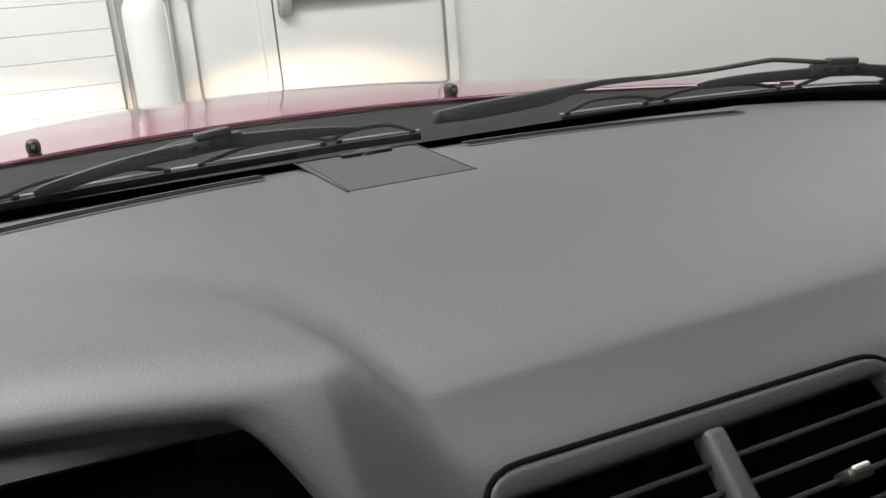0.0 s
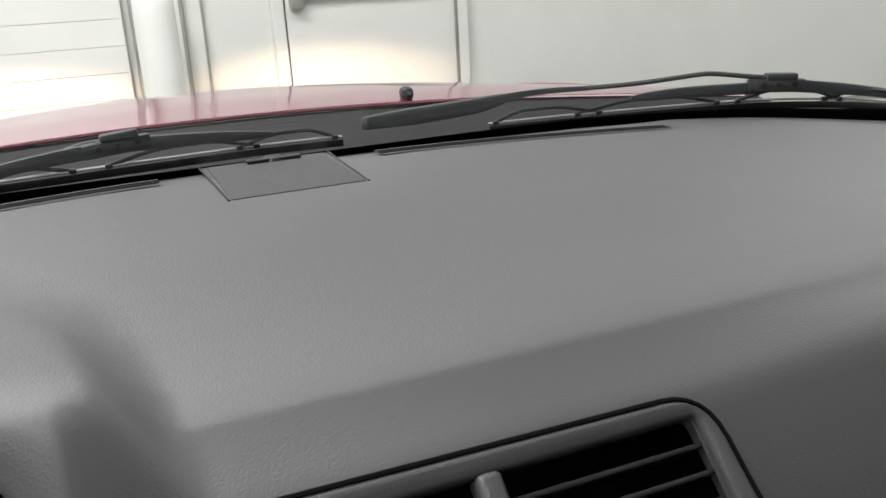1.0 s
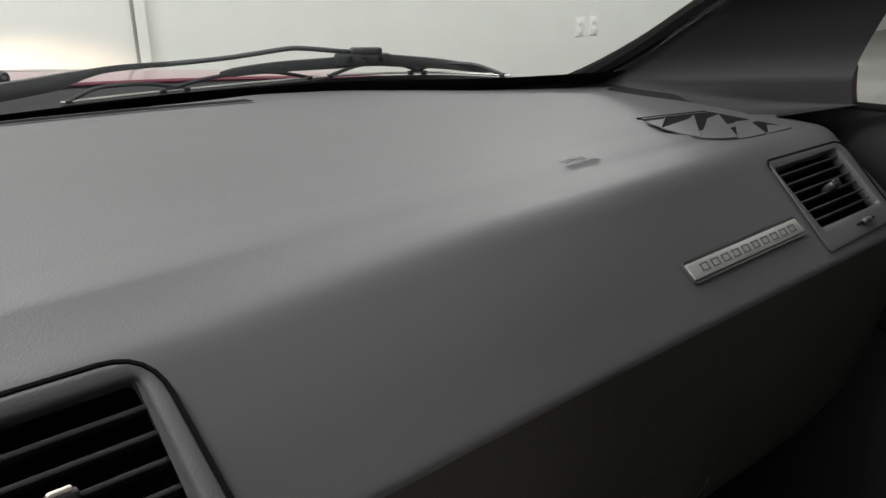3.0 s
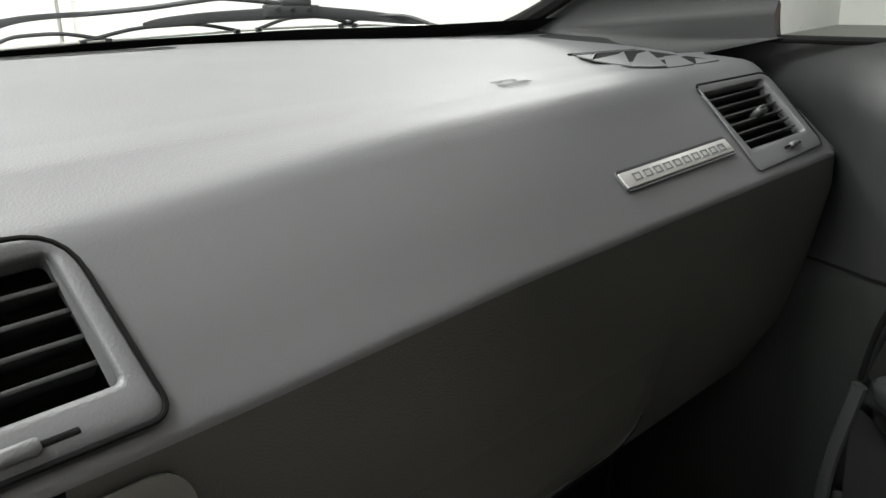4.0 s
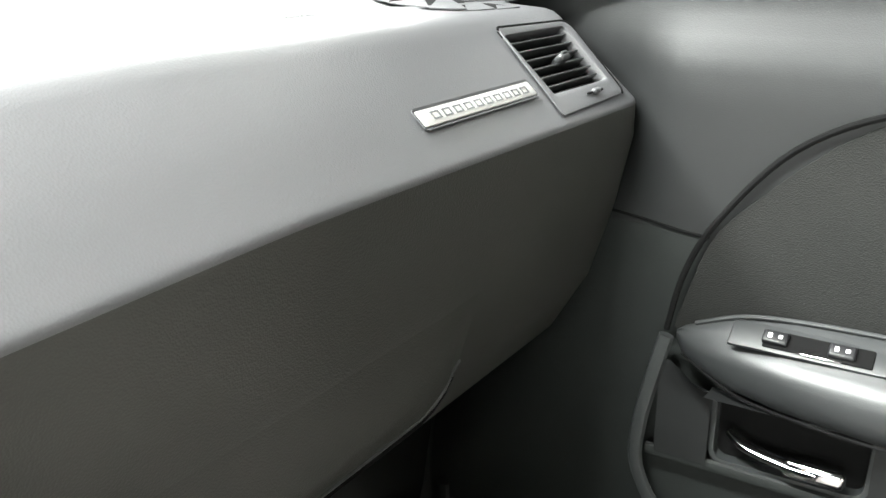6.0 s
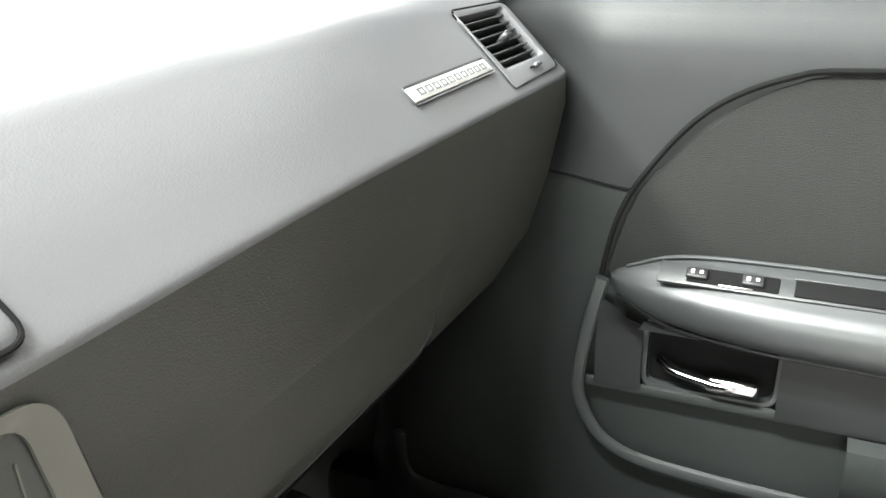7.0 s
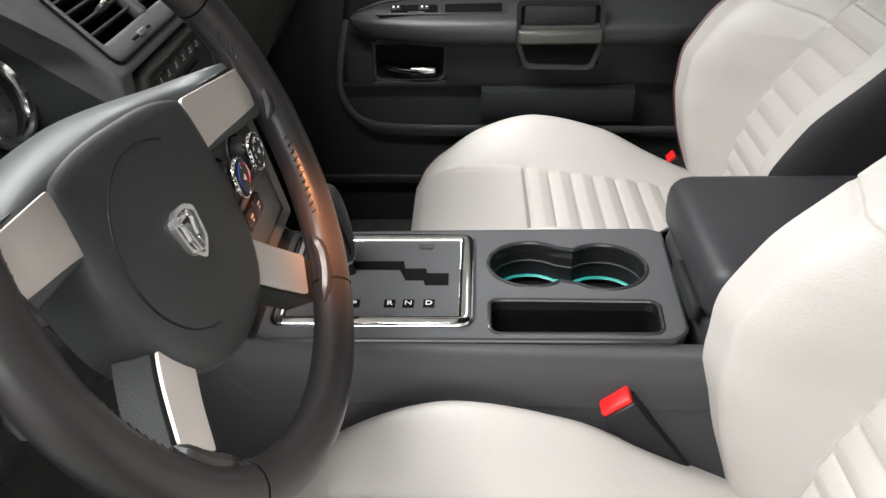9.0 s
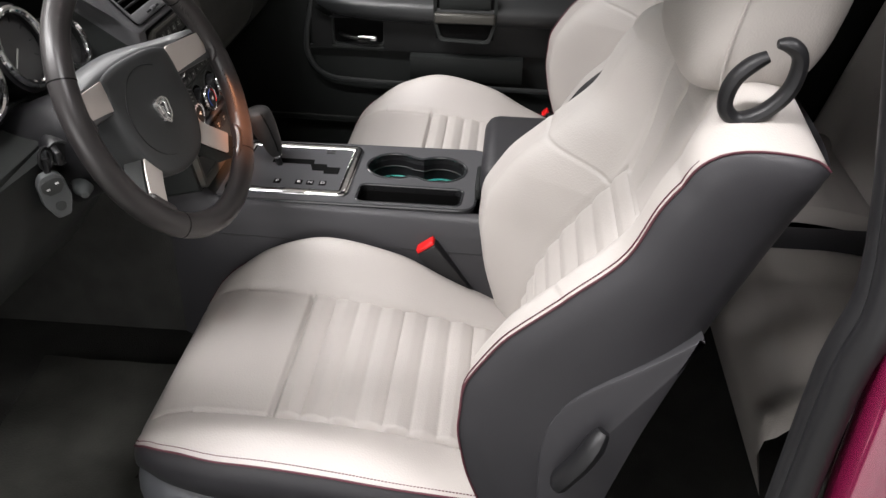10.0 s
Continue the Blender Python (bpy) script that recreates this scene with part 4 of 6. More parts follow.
for fx, fy, fw, fh, tilt_ in ((0.0, -0.004, 0.0048, 0.019, 0), (-0.0062, 0.0015, 0.0042, 0.013, 9), (0.0062, 0.0015, 0.0042, 0.013, -9), (-0.0068, 0.0095, 0.0068, 0.0042, 28), (0.0068, 0.0095, 0.0068, 0.0042, -28), (0.0, 0.0105, 0.0050, 0.0045, 0), (-0.0038, -0.0085, 0.0030, 0.0065, 14), (0.0038, -0.0085, 0.0030, 0.0065, -14)):
    part("facet", box((fw, fh, 0.0034), (0, 0, 0), 0.0012, mb @ pose(fx, fy, 0.0020, 9 if fy > 0 else -9, 14 if fx > 0 else -14, tilt_)), M_EMBLEM, em, smooth=False)
UP = [(0.078, 0.0485), (0.076, 0.011), (0.148, 0.017), (0.1535, 0.046)]
LO = [(0.071, -0.053), (0.052, -0.079), (0.088, -0.114), (0.109, -0.092)]
for sx in (-1, 1):
    for nm, q in (("upper_spoke", UP), ("lower_spoke", LO)):
        q = [(sx * p[0], p[1]) for p in q][::sx]
        c = (sum(p[0] for p in q) / 4, sum(p[1] for p in q) / 4)
        if nm == "upper_spoke":
            big = [(sx * p[0], p[1]) for p in [(0.066, 0.0505), (0.066, 0.0095), (0.160, 0.0145), (0.160, 0.049)]][::sx]
        else:
            big = [(sx * p[0], p[1]) for p in [(0.0597, -0.0403), (0.0393, -0.0677), (0.0973, -0.1247), (0.1197, -0.1013)]][::sx]
        low_ = nm == "lower_spoke"
        s_ = part(nm, laid(plate(split_x(big), 0.026 if low_ else 0.013, None, 0.0015, z=-0.0320 if low_ else -0.0190)), M_LOWER if low_ else M_WHEEL, sw, "grey spoke side" if low_ else "black spoke root")
        part("silver_plate", laid(plate(split_x(rounded(q, 0.003)), 0.0024, None, 0.0006, z=-0.0034)), M_SILVER, s_, "satin silver spoke plate")
    # leather lips that wrap the plates' outer ends
    lip = spline([(sx * 0.142, 0.058, 0.003), (sx * 0.154, 0.050, 0.005), (sx * 0.1575, 0.032, 0.005), (sx * 0.154, 0.013, 0.005), (sx * 0.145, 0.004, 0.003)], 16)
    part("lip", sweep([wt @ p for p in lip], ring(0.0050, 8), up=wt.col[2].xyz, scale=lambda s: lerp_table([(0, 0.1), (0.25, 1.0), (0.75, 1.0), (1, 0.1)], s)), M_WHEEL, rim_ob, "rolled leather lip")
    lip = spline([(sx * 0.122, -0.084, 0.002), (sx * 0.117, -0.096, 0.005), (sx * 0.105, -0.110, 0.005), (sx * 0.088, -0.124, 0.002)], 12)
    part("lip", sweep([wt @ p for p in lip], ring(0.0050, 8), up=wt.col[2].xyz, scale=lambda s: lerp_table([(0, 0.1), (0.25, 1.0), (0.75, 1.0), (1, 0.1)], s)), M_WHEEL, rim_ob, "rolled leather lip")
ax = wm.col[2].xyz
col = thing("steering_column", "dark plastic steering column shroud behind the wheel", "steering column", (0, 0, 0))
part("shroud", sweep([WC - ax * 0.055 + Vector((0, 0, -0.015)), WC - ax * 0.07 + Vector((0, 0, -0.017)), WC - ax * 0.10 + Vector((0, 0, -0.02)), WC - ax * 0.20 + Vector((0, 0, -0.025)), WC - ax * 0.30], ring(0.062, 28, 0.060), up=(0, 0, 1), scale=lambda s: lerp_table([(0, 0.72), (0.06, 0.95), (0.15, 1.0), (1, 1.35)], s)), M_BLACK, col, "rounded black shroud")
part("surround", sweep(spline([WC - ax * 0.235 + Vector((0.118 * math.cos(a * math.pi / 10), 0, -0.045 + 0.105 * math.sin(a * math.pi / 10))) for a in range(20)], 40, True), ring(0.004, 8), closed=True), M_LOWER, col, "raised bead round the column opening")
part("opening", plate([(0.116 * math.cos(a * math.pi / 16), 0.103 * math.sin(a * math.pi / 16)) for a in range(32)], 0.004, frame_at(WC - ax * 0.240 + Vector((0, 0, -0.045)), (1, 0, 0), (0, 0.0, 1))), M_BLACK, col)
# cruise lever beside the hub, with printed lines on its face
mb = wt @ pose(0.1376, -0.0324, -0.0630, 0, 0, -8)
st = part("cruise_lever", box((0.036, 0.025, 0.018), (0, 0, 0), 0.004, mb, 3), M_BEZEL, sw, "black cruise lever with printed lines")
part("lever_arm", box((0.100, 0.015, 0.013), (-0.060, 0.0, -0.004), 0.003, mb), M_BLACK, st)
for k in range(3):
    part("legend", box((0.017 - 0.003 * (k == 2), 0.0022, 0.0005), (0.001, 0.0055 - 0.0055 * k, 0.0092), 0.0, mb), M_LEGEND, st)
key = thing("ignition_key", "dark grey key fob hanging from the ignition lock", "key", (0, 0, 0))
lk = part("lock", disc(0.017, 0.03, (0, 0, 0), frame_at((-0.428, 0.290, 0.840), (1, -1, 0), (0, 0.0, 1)), 24, bevel=0.003), M_BLACK, key)
lkm = frame_at((-0.438, 0.280, 0.840), (1, -1, 0), (0, 0.0, 1))
part("bright_ring", sweep([lkm @ Vector((0.015 * math.cos(a * math.pi / 12), 0.015 * math.sin(a * math.pi / 12), 0)) for a in range(24)], ring(0.0018, 6), closed=True, up=(-1, -1, 0)), M_BEZEL, lk)
part("blade", box((0.034, 0.008, 0.018), (0, 0, 0), 0.003, pose(-0.448, 0.278, 0.843, 0, 0, 40)), M_BLACK, key, "key head in the lock")
part("loop", sweep([(-0.466 + 0.009 * math.cos(a * math.pi / 8), 0.282 - 0.003 * math.cos(a * math.pi / 8), 0.846 + 0.014 * math.sin(a * math.pi / 8)) for a in range(16)], ring(0.0024, 6), closed=True, up=(0, 1, 0)), M_BLACK, key)
part("tilt_lever", sweep([(-0.405, 0.300, 0.790), (-0.425, 0.272, 0.794), (-0.445, 0.255, 0.795), (-0.462, 0.245, 0.796)], ring(0.012, 14, 0.009), up=(0, 0, 1), scale=lambda s: lerp_table([(0, 0.6), (0.5, 0.8), (0.8, 1.15), (0.95, 0.9), (1, 0.4)], s)), M_BEZEL, col, "rounded tilt lever under the shroud")
part("strap", sweep([(-0.470, 0.281, 0.848), (-0.471, 0.281, 0.826)], ring(0.0045, 8, 0.003), up=(1, 0, 0), cap=True), M_BLACK, key)
fbm = frame_at((-0.4700, 0.2790, 0.800), (1, -1, 0), (0, 0.0, 1)) @ pose(0, 0, 0, 0, 0, 9)
FOB = rounded([(-0.0085, -0.031), (0.0085, -0.031), (0.0175, -0.008), (0.0165, 0.020), (0.008, 0.030), (-0.008, 0.030), (-0.0165, 0.020), (-0.0175, -0.008)], 0.004, 3)
fob = part("fob", plate(FOB, 0.013, fbm, 0.0028, z=-0.0065), M_GREYF, key, "grey plastic fob")
part("button", disc(0.0068, 0.003, (0, -0.014, 0.0068), fbm, 16, bevel=0.001), M_BEZEL, fob)
part("button_pad", plate([(p[0] * 0.78, 0.014 + p[1] * 0.34) for p in FOB], 0.002, fbm, 0.0006, z=0.0058), M_BEZEL, fob, "dark rubber button pad")
for k in (-1, 1):
    part("legend", box((0.0042, 0.0026, 0.001), (0.0060 * k, 0.0145 + 0.002 * k, 0.0078), 0.0, fbm), M_WHITE, fob)

# ---- centre console ----
cc = thing("center_console", "dark plastic centre console with chrome-framed shifter and cup holders", "console", (0, 0, 0))
TOP = 0.600
rows = []
for y, w, z, drop in ((0.70, 0.098, 0.655, 0), (0.30, 0.098, 0.655, 0), (0.248, 0.106, 0.628, 0), (0.222, 0.110, 0.604, 0), (0.0, 0.114, TOP, 0), (-0.235, 0.118, TOP - 0.004, 0), (-0.262, 0.121, TOP + 0.010, 0), (-0.56, 0.122, TOP + 0.014, 0)):
    row = []
    for x_, z_ in ((-1.38, -0.33), (-1.30, -0.12), (-1.20, -0.035), (-1.10, -0.010), (-1.04, -0.003), (-0.96, 0.0)):
        row.append((x_ * w, y, z + z_))
    row += [(-p[0], p[1], p[2]) for p in row[::-1]]
    rows.append(row)
for h_ in (slice(0, 6), slice(6, 12)):
    part("tunnel", grid([r[h_] for r in rows[:2]]), M_CARPET, cc, "black carpeted tunnel side")
rows = rows[1:]
for k, sx in ((1, 1), (10, -1)):
    part("crease", sweep([Vector(r[k]).lerp(Vector(r[k + sx]), 0.70) for r in rows[1:]], ring(0.0011, 6)), M_BLACK, cc, "fold along the console side")
part("flank", grid([r[:6] for r in rows]), M_SIDE, cc, "soft charcoal console side", angle=60)
part("flank", grid([r[6:] for r in rows]), M_SIDE, cc, "soft charcoal console side", angle=60)
part("front_ramp", grid([[(x, y, z) for x in (-w, -w * 0.5, 0, w * 0.5, w)] for y, z, w in ((0.212, 0.6005, 0.110), (0.227, 0.606, 0.108), (0.245, 0.624, 0.104), (0.270, 0.641, 0.100), (0.31, 0.658, 0.098))]), M_LOWER, cc, "dark ramp up to the radio panel", angle=60)
# top deck with openings left for cups and tray: strips around them
CUPS = ((0.031, -0.0695), (0.025, -0.1525))


def deck_outline():
    out = [(-0.112, 0.220), (-0.115, -0.205), (-0.101, -0.222), (0.104, -0.232), (0.112, -0.215), (0.108, 0.220)]
    return rounded(out[::-1], 0.012)


from mathutils.geometry import tessellate_polygon


def holed(outline, holes, z, depth):
    """A flat deck with real openings, and the walls of the openings."""
    loops = [[Vector((p[0], p[1], 0)) for p in outline]] + [[Vector((p[0], p[1], 0)) for p in h] for h in holes]
    flat = [p for l in loops for p in l]
    bm = bmesh.new()
    vs = [bm.verts.new((p.x, p.y, z)) for p in flat]
    for t in tessellate_polygon(loops):
        try:
            bm.faces.new([vs[i] for i in t])
        except ValueError:
            pass
    i0 = 0
    for l in loops:
        low_ = [bm.verts.new((p.x, p.y, z - depth)) for p in l]
        for i in range(len(l)):
            j = (i + 1) % len(l)
            bm.faces.new((vs[i0 + i], vs[i0 + j], low_[j], low_[i]))
        i0 += len(l)
    return bm


def eight():
    """The outline of two joined cup wells."""
    r = 0.0470
    (ax_, ay), (bx, by) = CUPS
    out = []
    for k in range(25):
        a = radians(-42 + (180 + 84) * k / 24)
        out.append((ax_ + r * math.cos(a), ay + r * math.sin(a)))
    for k in range(25):
        a = radians(138 + (180 + 84) * k / 24)
        out.append((bx + r * math.cos(a), by + r * math.sin(a)))
    return out


E8 = eight()
TRAY = rounded([(-0.103, -0.022), (-0.044, -0.022), (-0.048, -0.200), (-0.104, -0.196)], 0.012)
GATE = rounded([(-0.088, 0.203), (0.086, 0.203), (0.086, 0.002), (-0.088, 0.004)], 0.010)
part("deck", holed(deck_outline(), [E8, TRAY], TOP + 0.0035, 0.012), M_DECK, cc, "satin slate top deck", angle=30)


def well(outline, depth, name, material, label):
    rows_ = [[(p[0], p[1], TOP + 0.002) for p in outline], [(p[0], p[1], TOP - depth) for p in outline]]
    bm = grid(rows_, close_v=True)
    bm.faces.new([v for v in bm.verts][len(outline):])
    return part(name, bm, material, cc, label)


cw = well(E8, 0.075, "cup_well", M_BLACK, "black twin cup well")
part("step", sweep([(p[0], p[1], TOP - 0.020) for p in offset(E8, -0.0010)], ring(0.0012, 6), closed=True), M_BEZEL, cw, "moulded step in the well")
part("teal_line", sweep([(p[0], p[1], TOP - 0.040) for p in offset(E8, -0.0030)], ring(0.0030, 6, 0.0014), closed=True), M_TEAL, cw, "teal edge of the rubber cup liner")
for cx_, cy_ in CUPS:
    # well floors in near-black, shade of the depth put into the colour
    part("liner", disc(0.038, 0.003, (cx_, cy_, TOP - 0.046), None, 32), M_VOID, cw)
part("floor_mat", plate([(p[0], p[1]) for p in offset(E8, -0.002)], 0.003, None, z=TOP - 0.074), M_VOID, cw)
# tray walls and floor coloured as dark as their shade
well(TRAY, 0.05, "tray", M_VOID, "deep tray, near-black for the shade inside")
part("tray_lip", sweep([(p[0], p[1], TOP + 0.0028) for p in offset(TRAY, 0.0018)], ring(0.0026, 8), closed=True), M_GLOSS, cc, "rounded glossy tray edge")
part("cup_lip", sweep([(p[0], p[1], TOP + 0.0028) for p in offset(E8, 0.0018)], ring(0.0028, 8), closed=True), M_GLOSS, cc, "rounded glossy well edge")
part("deck_edge", sweep([(p[0], p[1], TOP + 0.0008) for p in offset(deck_outline(), -0.0008)], ring(0.0030, 8), closed=True), M_GLOSS, cc, "rounded deck edge")
part("chrome_frame", sweep([(p[0], p[1], TOP + 0.006) for p in offset(GATE, -0.001)], ring(0.0085, 14, 0.0046), closed=True), M_CHROME, cc, "bright chrome frame round the shifter")
part("gate_plate", plate(offset(GATE, -0.005), 0.004, None, z=TOP + 0.003), M_DECK, cc, "satin shifter plate")
gs = [(0.030, 0.150), (0.030, 0.076), (0.014, 0.074), (0.014, 0.050), (0.004, 0.048), (0.004, 0.024), (-0.020, 0.024), (-0.020, 0.050), (-0.010, 0.052), (-0.010, 0.072), (0.012, 0.080), (0.014, 0.150)]
part("gate_slot", plate(gs, 0.0008, None, z=TOP + 0.0072), M_VOID, cc, "stepped black shift slot")
for gy in (0.124, 0.086, 0.066, 0.044):
    w_ = part("indicator", box((0.014, 0.012, 0.001), (-0.056, gy, TOP + 0.0075), 0.0), M_VOID, cc)
    lt = bpy.data.curves.new("letter", "FONT")
    lt.body, lt.size, lt.align_x, lt.align_y, lt.extrude = {0.124: "P", 0.086: "R", 0.066: "N", 0.044: "D"}[gy], 0.011, "CENTER", "CENTER", 0.0002
    lt.materials.append(M_WHITE)
    lo_ = new("letter", lt)
    lo_.parent = w_
    lo_.matrix_world = pose(-0.056, gy, TOP + 0.0084, 0, 0, -90)
part("mark", box((0.009, 0.016, 0.0006), (0.062, 0.052, TOP + 0.0074), 0.002), M_GREYP, cc)
sh = thing("gear_shifter", "black leather gear shifter with a chrome collar", "gear shifter", (0, 0, 0))
kp = spline([(0.004, 0.1385, 0.628), (0.003, 0.1405, 0.638), (0.001, 0.1450, 0.656), (-0.003, 0.1510, 0.677), (-0.007, 0.1575, 0.698), (-0.010, 0.1625, 0.713), (-0.011, 0.1645, 0.7225)], 30)
KNOB = [(0, 0.40), (0.15, 0.56), (0.4, 0.80), (0.62, 0.97), (0.76, 1.0), (0.88, 0.86), (0.95, 0.58), (0.985, 0.28), (1, 0.06)]
part("knob", sweep(kp, ring(0.0235, 22, 0.0235), up=(1, 0, 0), scale=lambda s: lerp_table(KNOB, s)), M_KNOB, sh, "rounded stitched leather knob")
seam = []
for k in range(5, len(kp) - 3):
    d = (kp[k + 1] - kp[k - 1]).normalized()
    n_ = Vector((-0.75, -0.70, 0.0))
    n_ = (n_ - d * n_.dot(d)).normalized()
    seam.append((kp[k], n_, 0.0238 * lerp_table(KNOB, k / (len(kp) - 1))))
part("seam", sweep([p + n_ * r_ for p, n_, r_ in seam], ring(0.0007, 6), up=(1, 0, 0)), M_VOID, sh, "dark stitched seam")
for p, n_, r_ in seam[1:-1]:
    part("stitch", box((0.0040, 0.0012, 0.0010), (0, 0, 0), 0.0, frame_at(p + n_ * r_, n_.cross(Vector((0, 0.3, 1))), n_)), M_VOID, sh, smooth=False)
part("collar", disc(0.0085, 0.006, (0.004, 0.1380, 0.626), None, 20, 0.0095, 0.0015), M_CHROME, sh)
part("stem", sweep([(0.008, 0.1335, TOP - 0.002), (0.004, 0.138, 0.626)], ring(0.0055, 10)), M_BLACK, sh)
# armrest box
ab = thing("armrest_box", "padded charcoal armrest lid on its console box", "armrest", (0, 0, 0))
part("box", box((0.215, 0.34, 0.30), (0.0, -0.405, 0.47), 0.02, None, 3), M_SIDE, ab)
part("lid", box((0.228, 0.36, 0.072), (-0.006, -0.410, 0.650), 0.026, None, 4), M_SIDE, ab, "soft padded lid")
part("latch", box((0.09, 0.012, 0.022), (-0.05, -0.2275, 0.622), 0.005), M_LOWER, ab)

# ---- passenger door ----
pd = thing("passenger_door", "closed dark grey car door with cloth insert and silver pull", "car door", (0, 0, 0))
DX = 0.715


def door_line(pts, dx=0.0):
    return [(DX + dx, y, z) for y, z in pts]


m_d = frame_at((DX, 0, 0), (0, -1, 0), (0, 0, 1))  # local x runs to the rear, y up, z towards the cabin


def dpt(y, z):
    return (-y, z)


def door_x(y, z=0.9):
    y0 = lerp_table([(0.30, 0.50), (0.50, 0.47), (0.66, 0.345), (0.735, 0.295), (0.80, 0.275), (0.87, 0.262)], z)
    return DX + 0.070 * lerp_table([(0.66, 1.0), (0.74, 0.6), (0.80, 0.25), (0.99, 0.25)], z) * smooth01((y - y0) / 0.05)


def trim_x(y, z):
    """The upper trim: flush with the insert, swinging outwards beside the dashboard and at the sill."""
    return lerp_table([(-0.90, 0.7205), (0.14, 0.7205), (0.20, 0.7215), (0.276, 0.7285), (0.33, 0.742), (0.42, 0.760), (0.62, 0.785)], y) + 0.032 * smooth01((y - 0.245) / 0.05) * smooth01((z - 0.785) / 0.05) * smooth01((0.985 - z) / 0.09) + 0.026 * smooth01((0.787 - z) / 0.09) + 0.020 * smooth01((z - 0.925) / 0.06)


part("upper_trim", grid([[(trim_x(y0, z), y0, z) for z in (0.990, 0.982, 0.97, 0.955, 0.94, 0.925, 0.90, 0.86, 0.83, 0.80, 0.790)] for y0 in [0.62 - 0.02 * j for j in range(26)] + [0.10 - 0.15 * j for j in range(9)]]), M_DOORTOP, pd, "slate upper door trim")
rows = []
for y in [0.62 - 0.02 * j for j in range(26)] + [0.10 - 0.12 * j for j in range(11)]:
    rows.append([(trim_x(y, 0.79) + 0.0208 + (door_x(y, z) + 0.0122 + (0.02 if z < 0.3 else 0) - trim_x(y, 0.79)) * smooth01((0.790 - z) / 0.12), y, z) for z in (0.790, 0.780, 0.77, 0.75, 0.73, 0.71, 0.69, 0.67, 0.65, 0.60, 0.55, 0.50, 0.45, 0.40, 0.30, 0.20)])
part("panel", thicken(grid(rows), 0.02), M_LOWER, pd, "dark grey lower door panel", angle=60)
INS = rounded([dpt(*p) for p in [(0.222, 0.700), (0.195, 0.795), (0.075, 0.915), (-0.90, 0.922), (-0.90, 0.72)]], [0.01, 0.03, 0.09, 0.03, 0.02])
part("insert", plate(INS, 0.004, m_d, 0.001, z=-0.006), M_CLOTH, pd, "olive-grey cloth insert")
edge = spline([(DX + 0.0, y, z) for y, z in [(0.226, 0.70), (0.215, 0.755), (0.192, 0.805), (0.14, 0.870), (0.075, 0.905), (0.0, 0.915), (-0.3, 0.920), (-0.9, 0.922)]], 40)
part("insert_groove", sweep(edge, ring(0.0028, 8), up=(1, 0, 0)), M_VOID, pd, "black groove round the insert")
# bead that frames the lower panel and map pocket
bead = spline([(DX - 0.012, y, z) for y, z in [(0.222, 0.70), (0.240, 0.61), (0.238, 0.555), (0.200, 0.508), (0.11, 0.494), (-0.10, 0.490), (-0.35, 0.486), (-0.9, 0.480)]], 50)
part("pocket_bead", sweep(bead, ring(0.007, 8, 0.005), up=(1, 0, 0)), M_BEZEL, pd, "raised slate bead")
part("side_seam", sweep(spline([(trim_x(y, z) - 0.0005, y, z) for y, z in [(0.33, 0.797), (0.285, 0.796), (0.255, 0.795), (0.225, 0.791), (0.198, 0.789)]], 14), ring(0.0014, 6), up=(1, 0, 0)), M_VOID, pd)
# armrest shelf
# its top slopes to the cabin and ends in a pointed nose
arm_rows = []
for y, out, zt, zb in [(0.216, 0.003, 0.703, 0.699), (0.208, 0.010, 0.709, 0.687), (0.191, 0.020, 0.7155, 0.680), (0.162, 0.032, 0.7255, 0.672), (0.119, 0.042, 0.731, 0.667), (0.05, 0.048, 0.733, 0.663), (-0.06, 0.051, 0.734, 0.661), (-0.25, 0.052, 0.735, 0.660), (-0.50, 0.052, 0.736, 0.660), (-0.90, 0.052, 0.737, 0.660)]:
    h = zt - zb
    arm_rows.append([(DX - 0.001, y, zt), (DX - 0.003 - out * 0.08, y, zt - 0.0005), (DX - out * 0.40, y, zt - 0.18 * h), (DX - out * 0.75, y, zt - 0.36 * h), (DX - out * 0.93, y, zt - 0.47 * h), (DX - out, y, zt - 0.60 * h), (DX - out * 0.97, y, zt - 0.78 * h), (DX - out * 0.88, y, zb), (DX - out * 0.70, y, zb - 0.004), (DX - 0.001, y, zb - 0.006)])
part("armrest", grid(arm_rows, cap=True), M_ARM, pd, "padded slate door armrest", angle=60)
part("arm_bead", sweep(spline([(DX - 0.003, y, z + 0.001) for y, z in [(0.200, 0.712), (0.162, 0.7265), (0.119, 0.732), (0.05, 0.734), (-0.075, 0.735)]], 24), ring(0.0022, 8), up=(1, 0, 0)), M_ARM, pd, "raised bead behind the armrest")
part("arm_seam", sweep(spline([(DX - 0.009, 0.208, 0.684), (DX - 0.030, 0.162, 0.6705), (DX - 0.0395, 0.119, 0.6655), (DX - 0.045, 0.05, 0.6615), (DX - 0.047, -0.075, 0.6595)], 24), ring(0.0014, 6), up=(1, 0, 0)), M_VOID, pd)
part("mid_panel", grid([[(DX - 0.012 - 0.026 * smooth01((0.225 - y) / 0.05), y, 0.668 + 0.010 * smooth01((y - 0.18) / 0.04)), (DX - 0.011, y, 0.655), (DX - 0.010, y, 0.640), (DX - 0.009, y, 0.590), (DX - 0.008, y, 0.580), (DX + 0.010, y, 0.574)] for y in [0.226, 0.216, 0.205, 0.19, 0.178]]), M_DOORTOP, pd, "smooth band before the lever", angle=60)
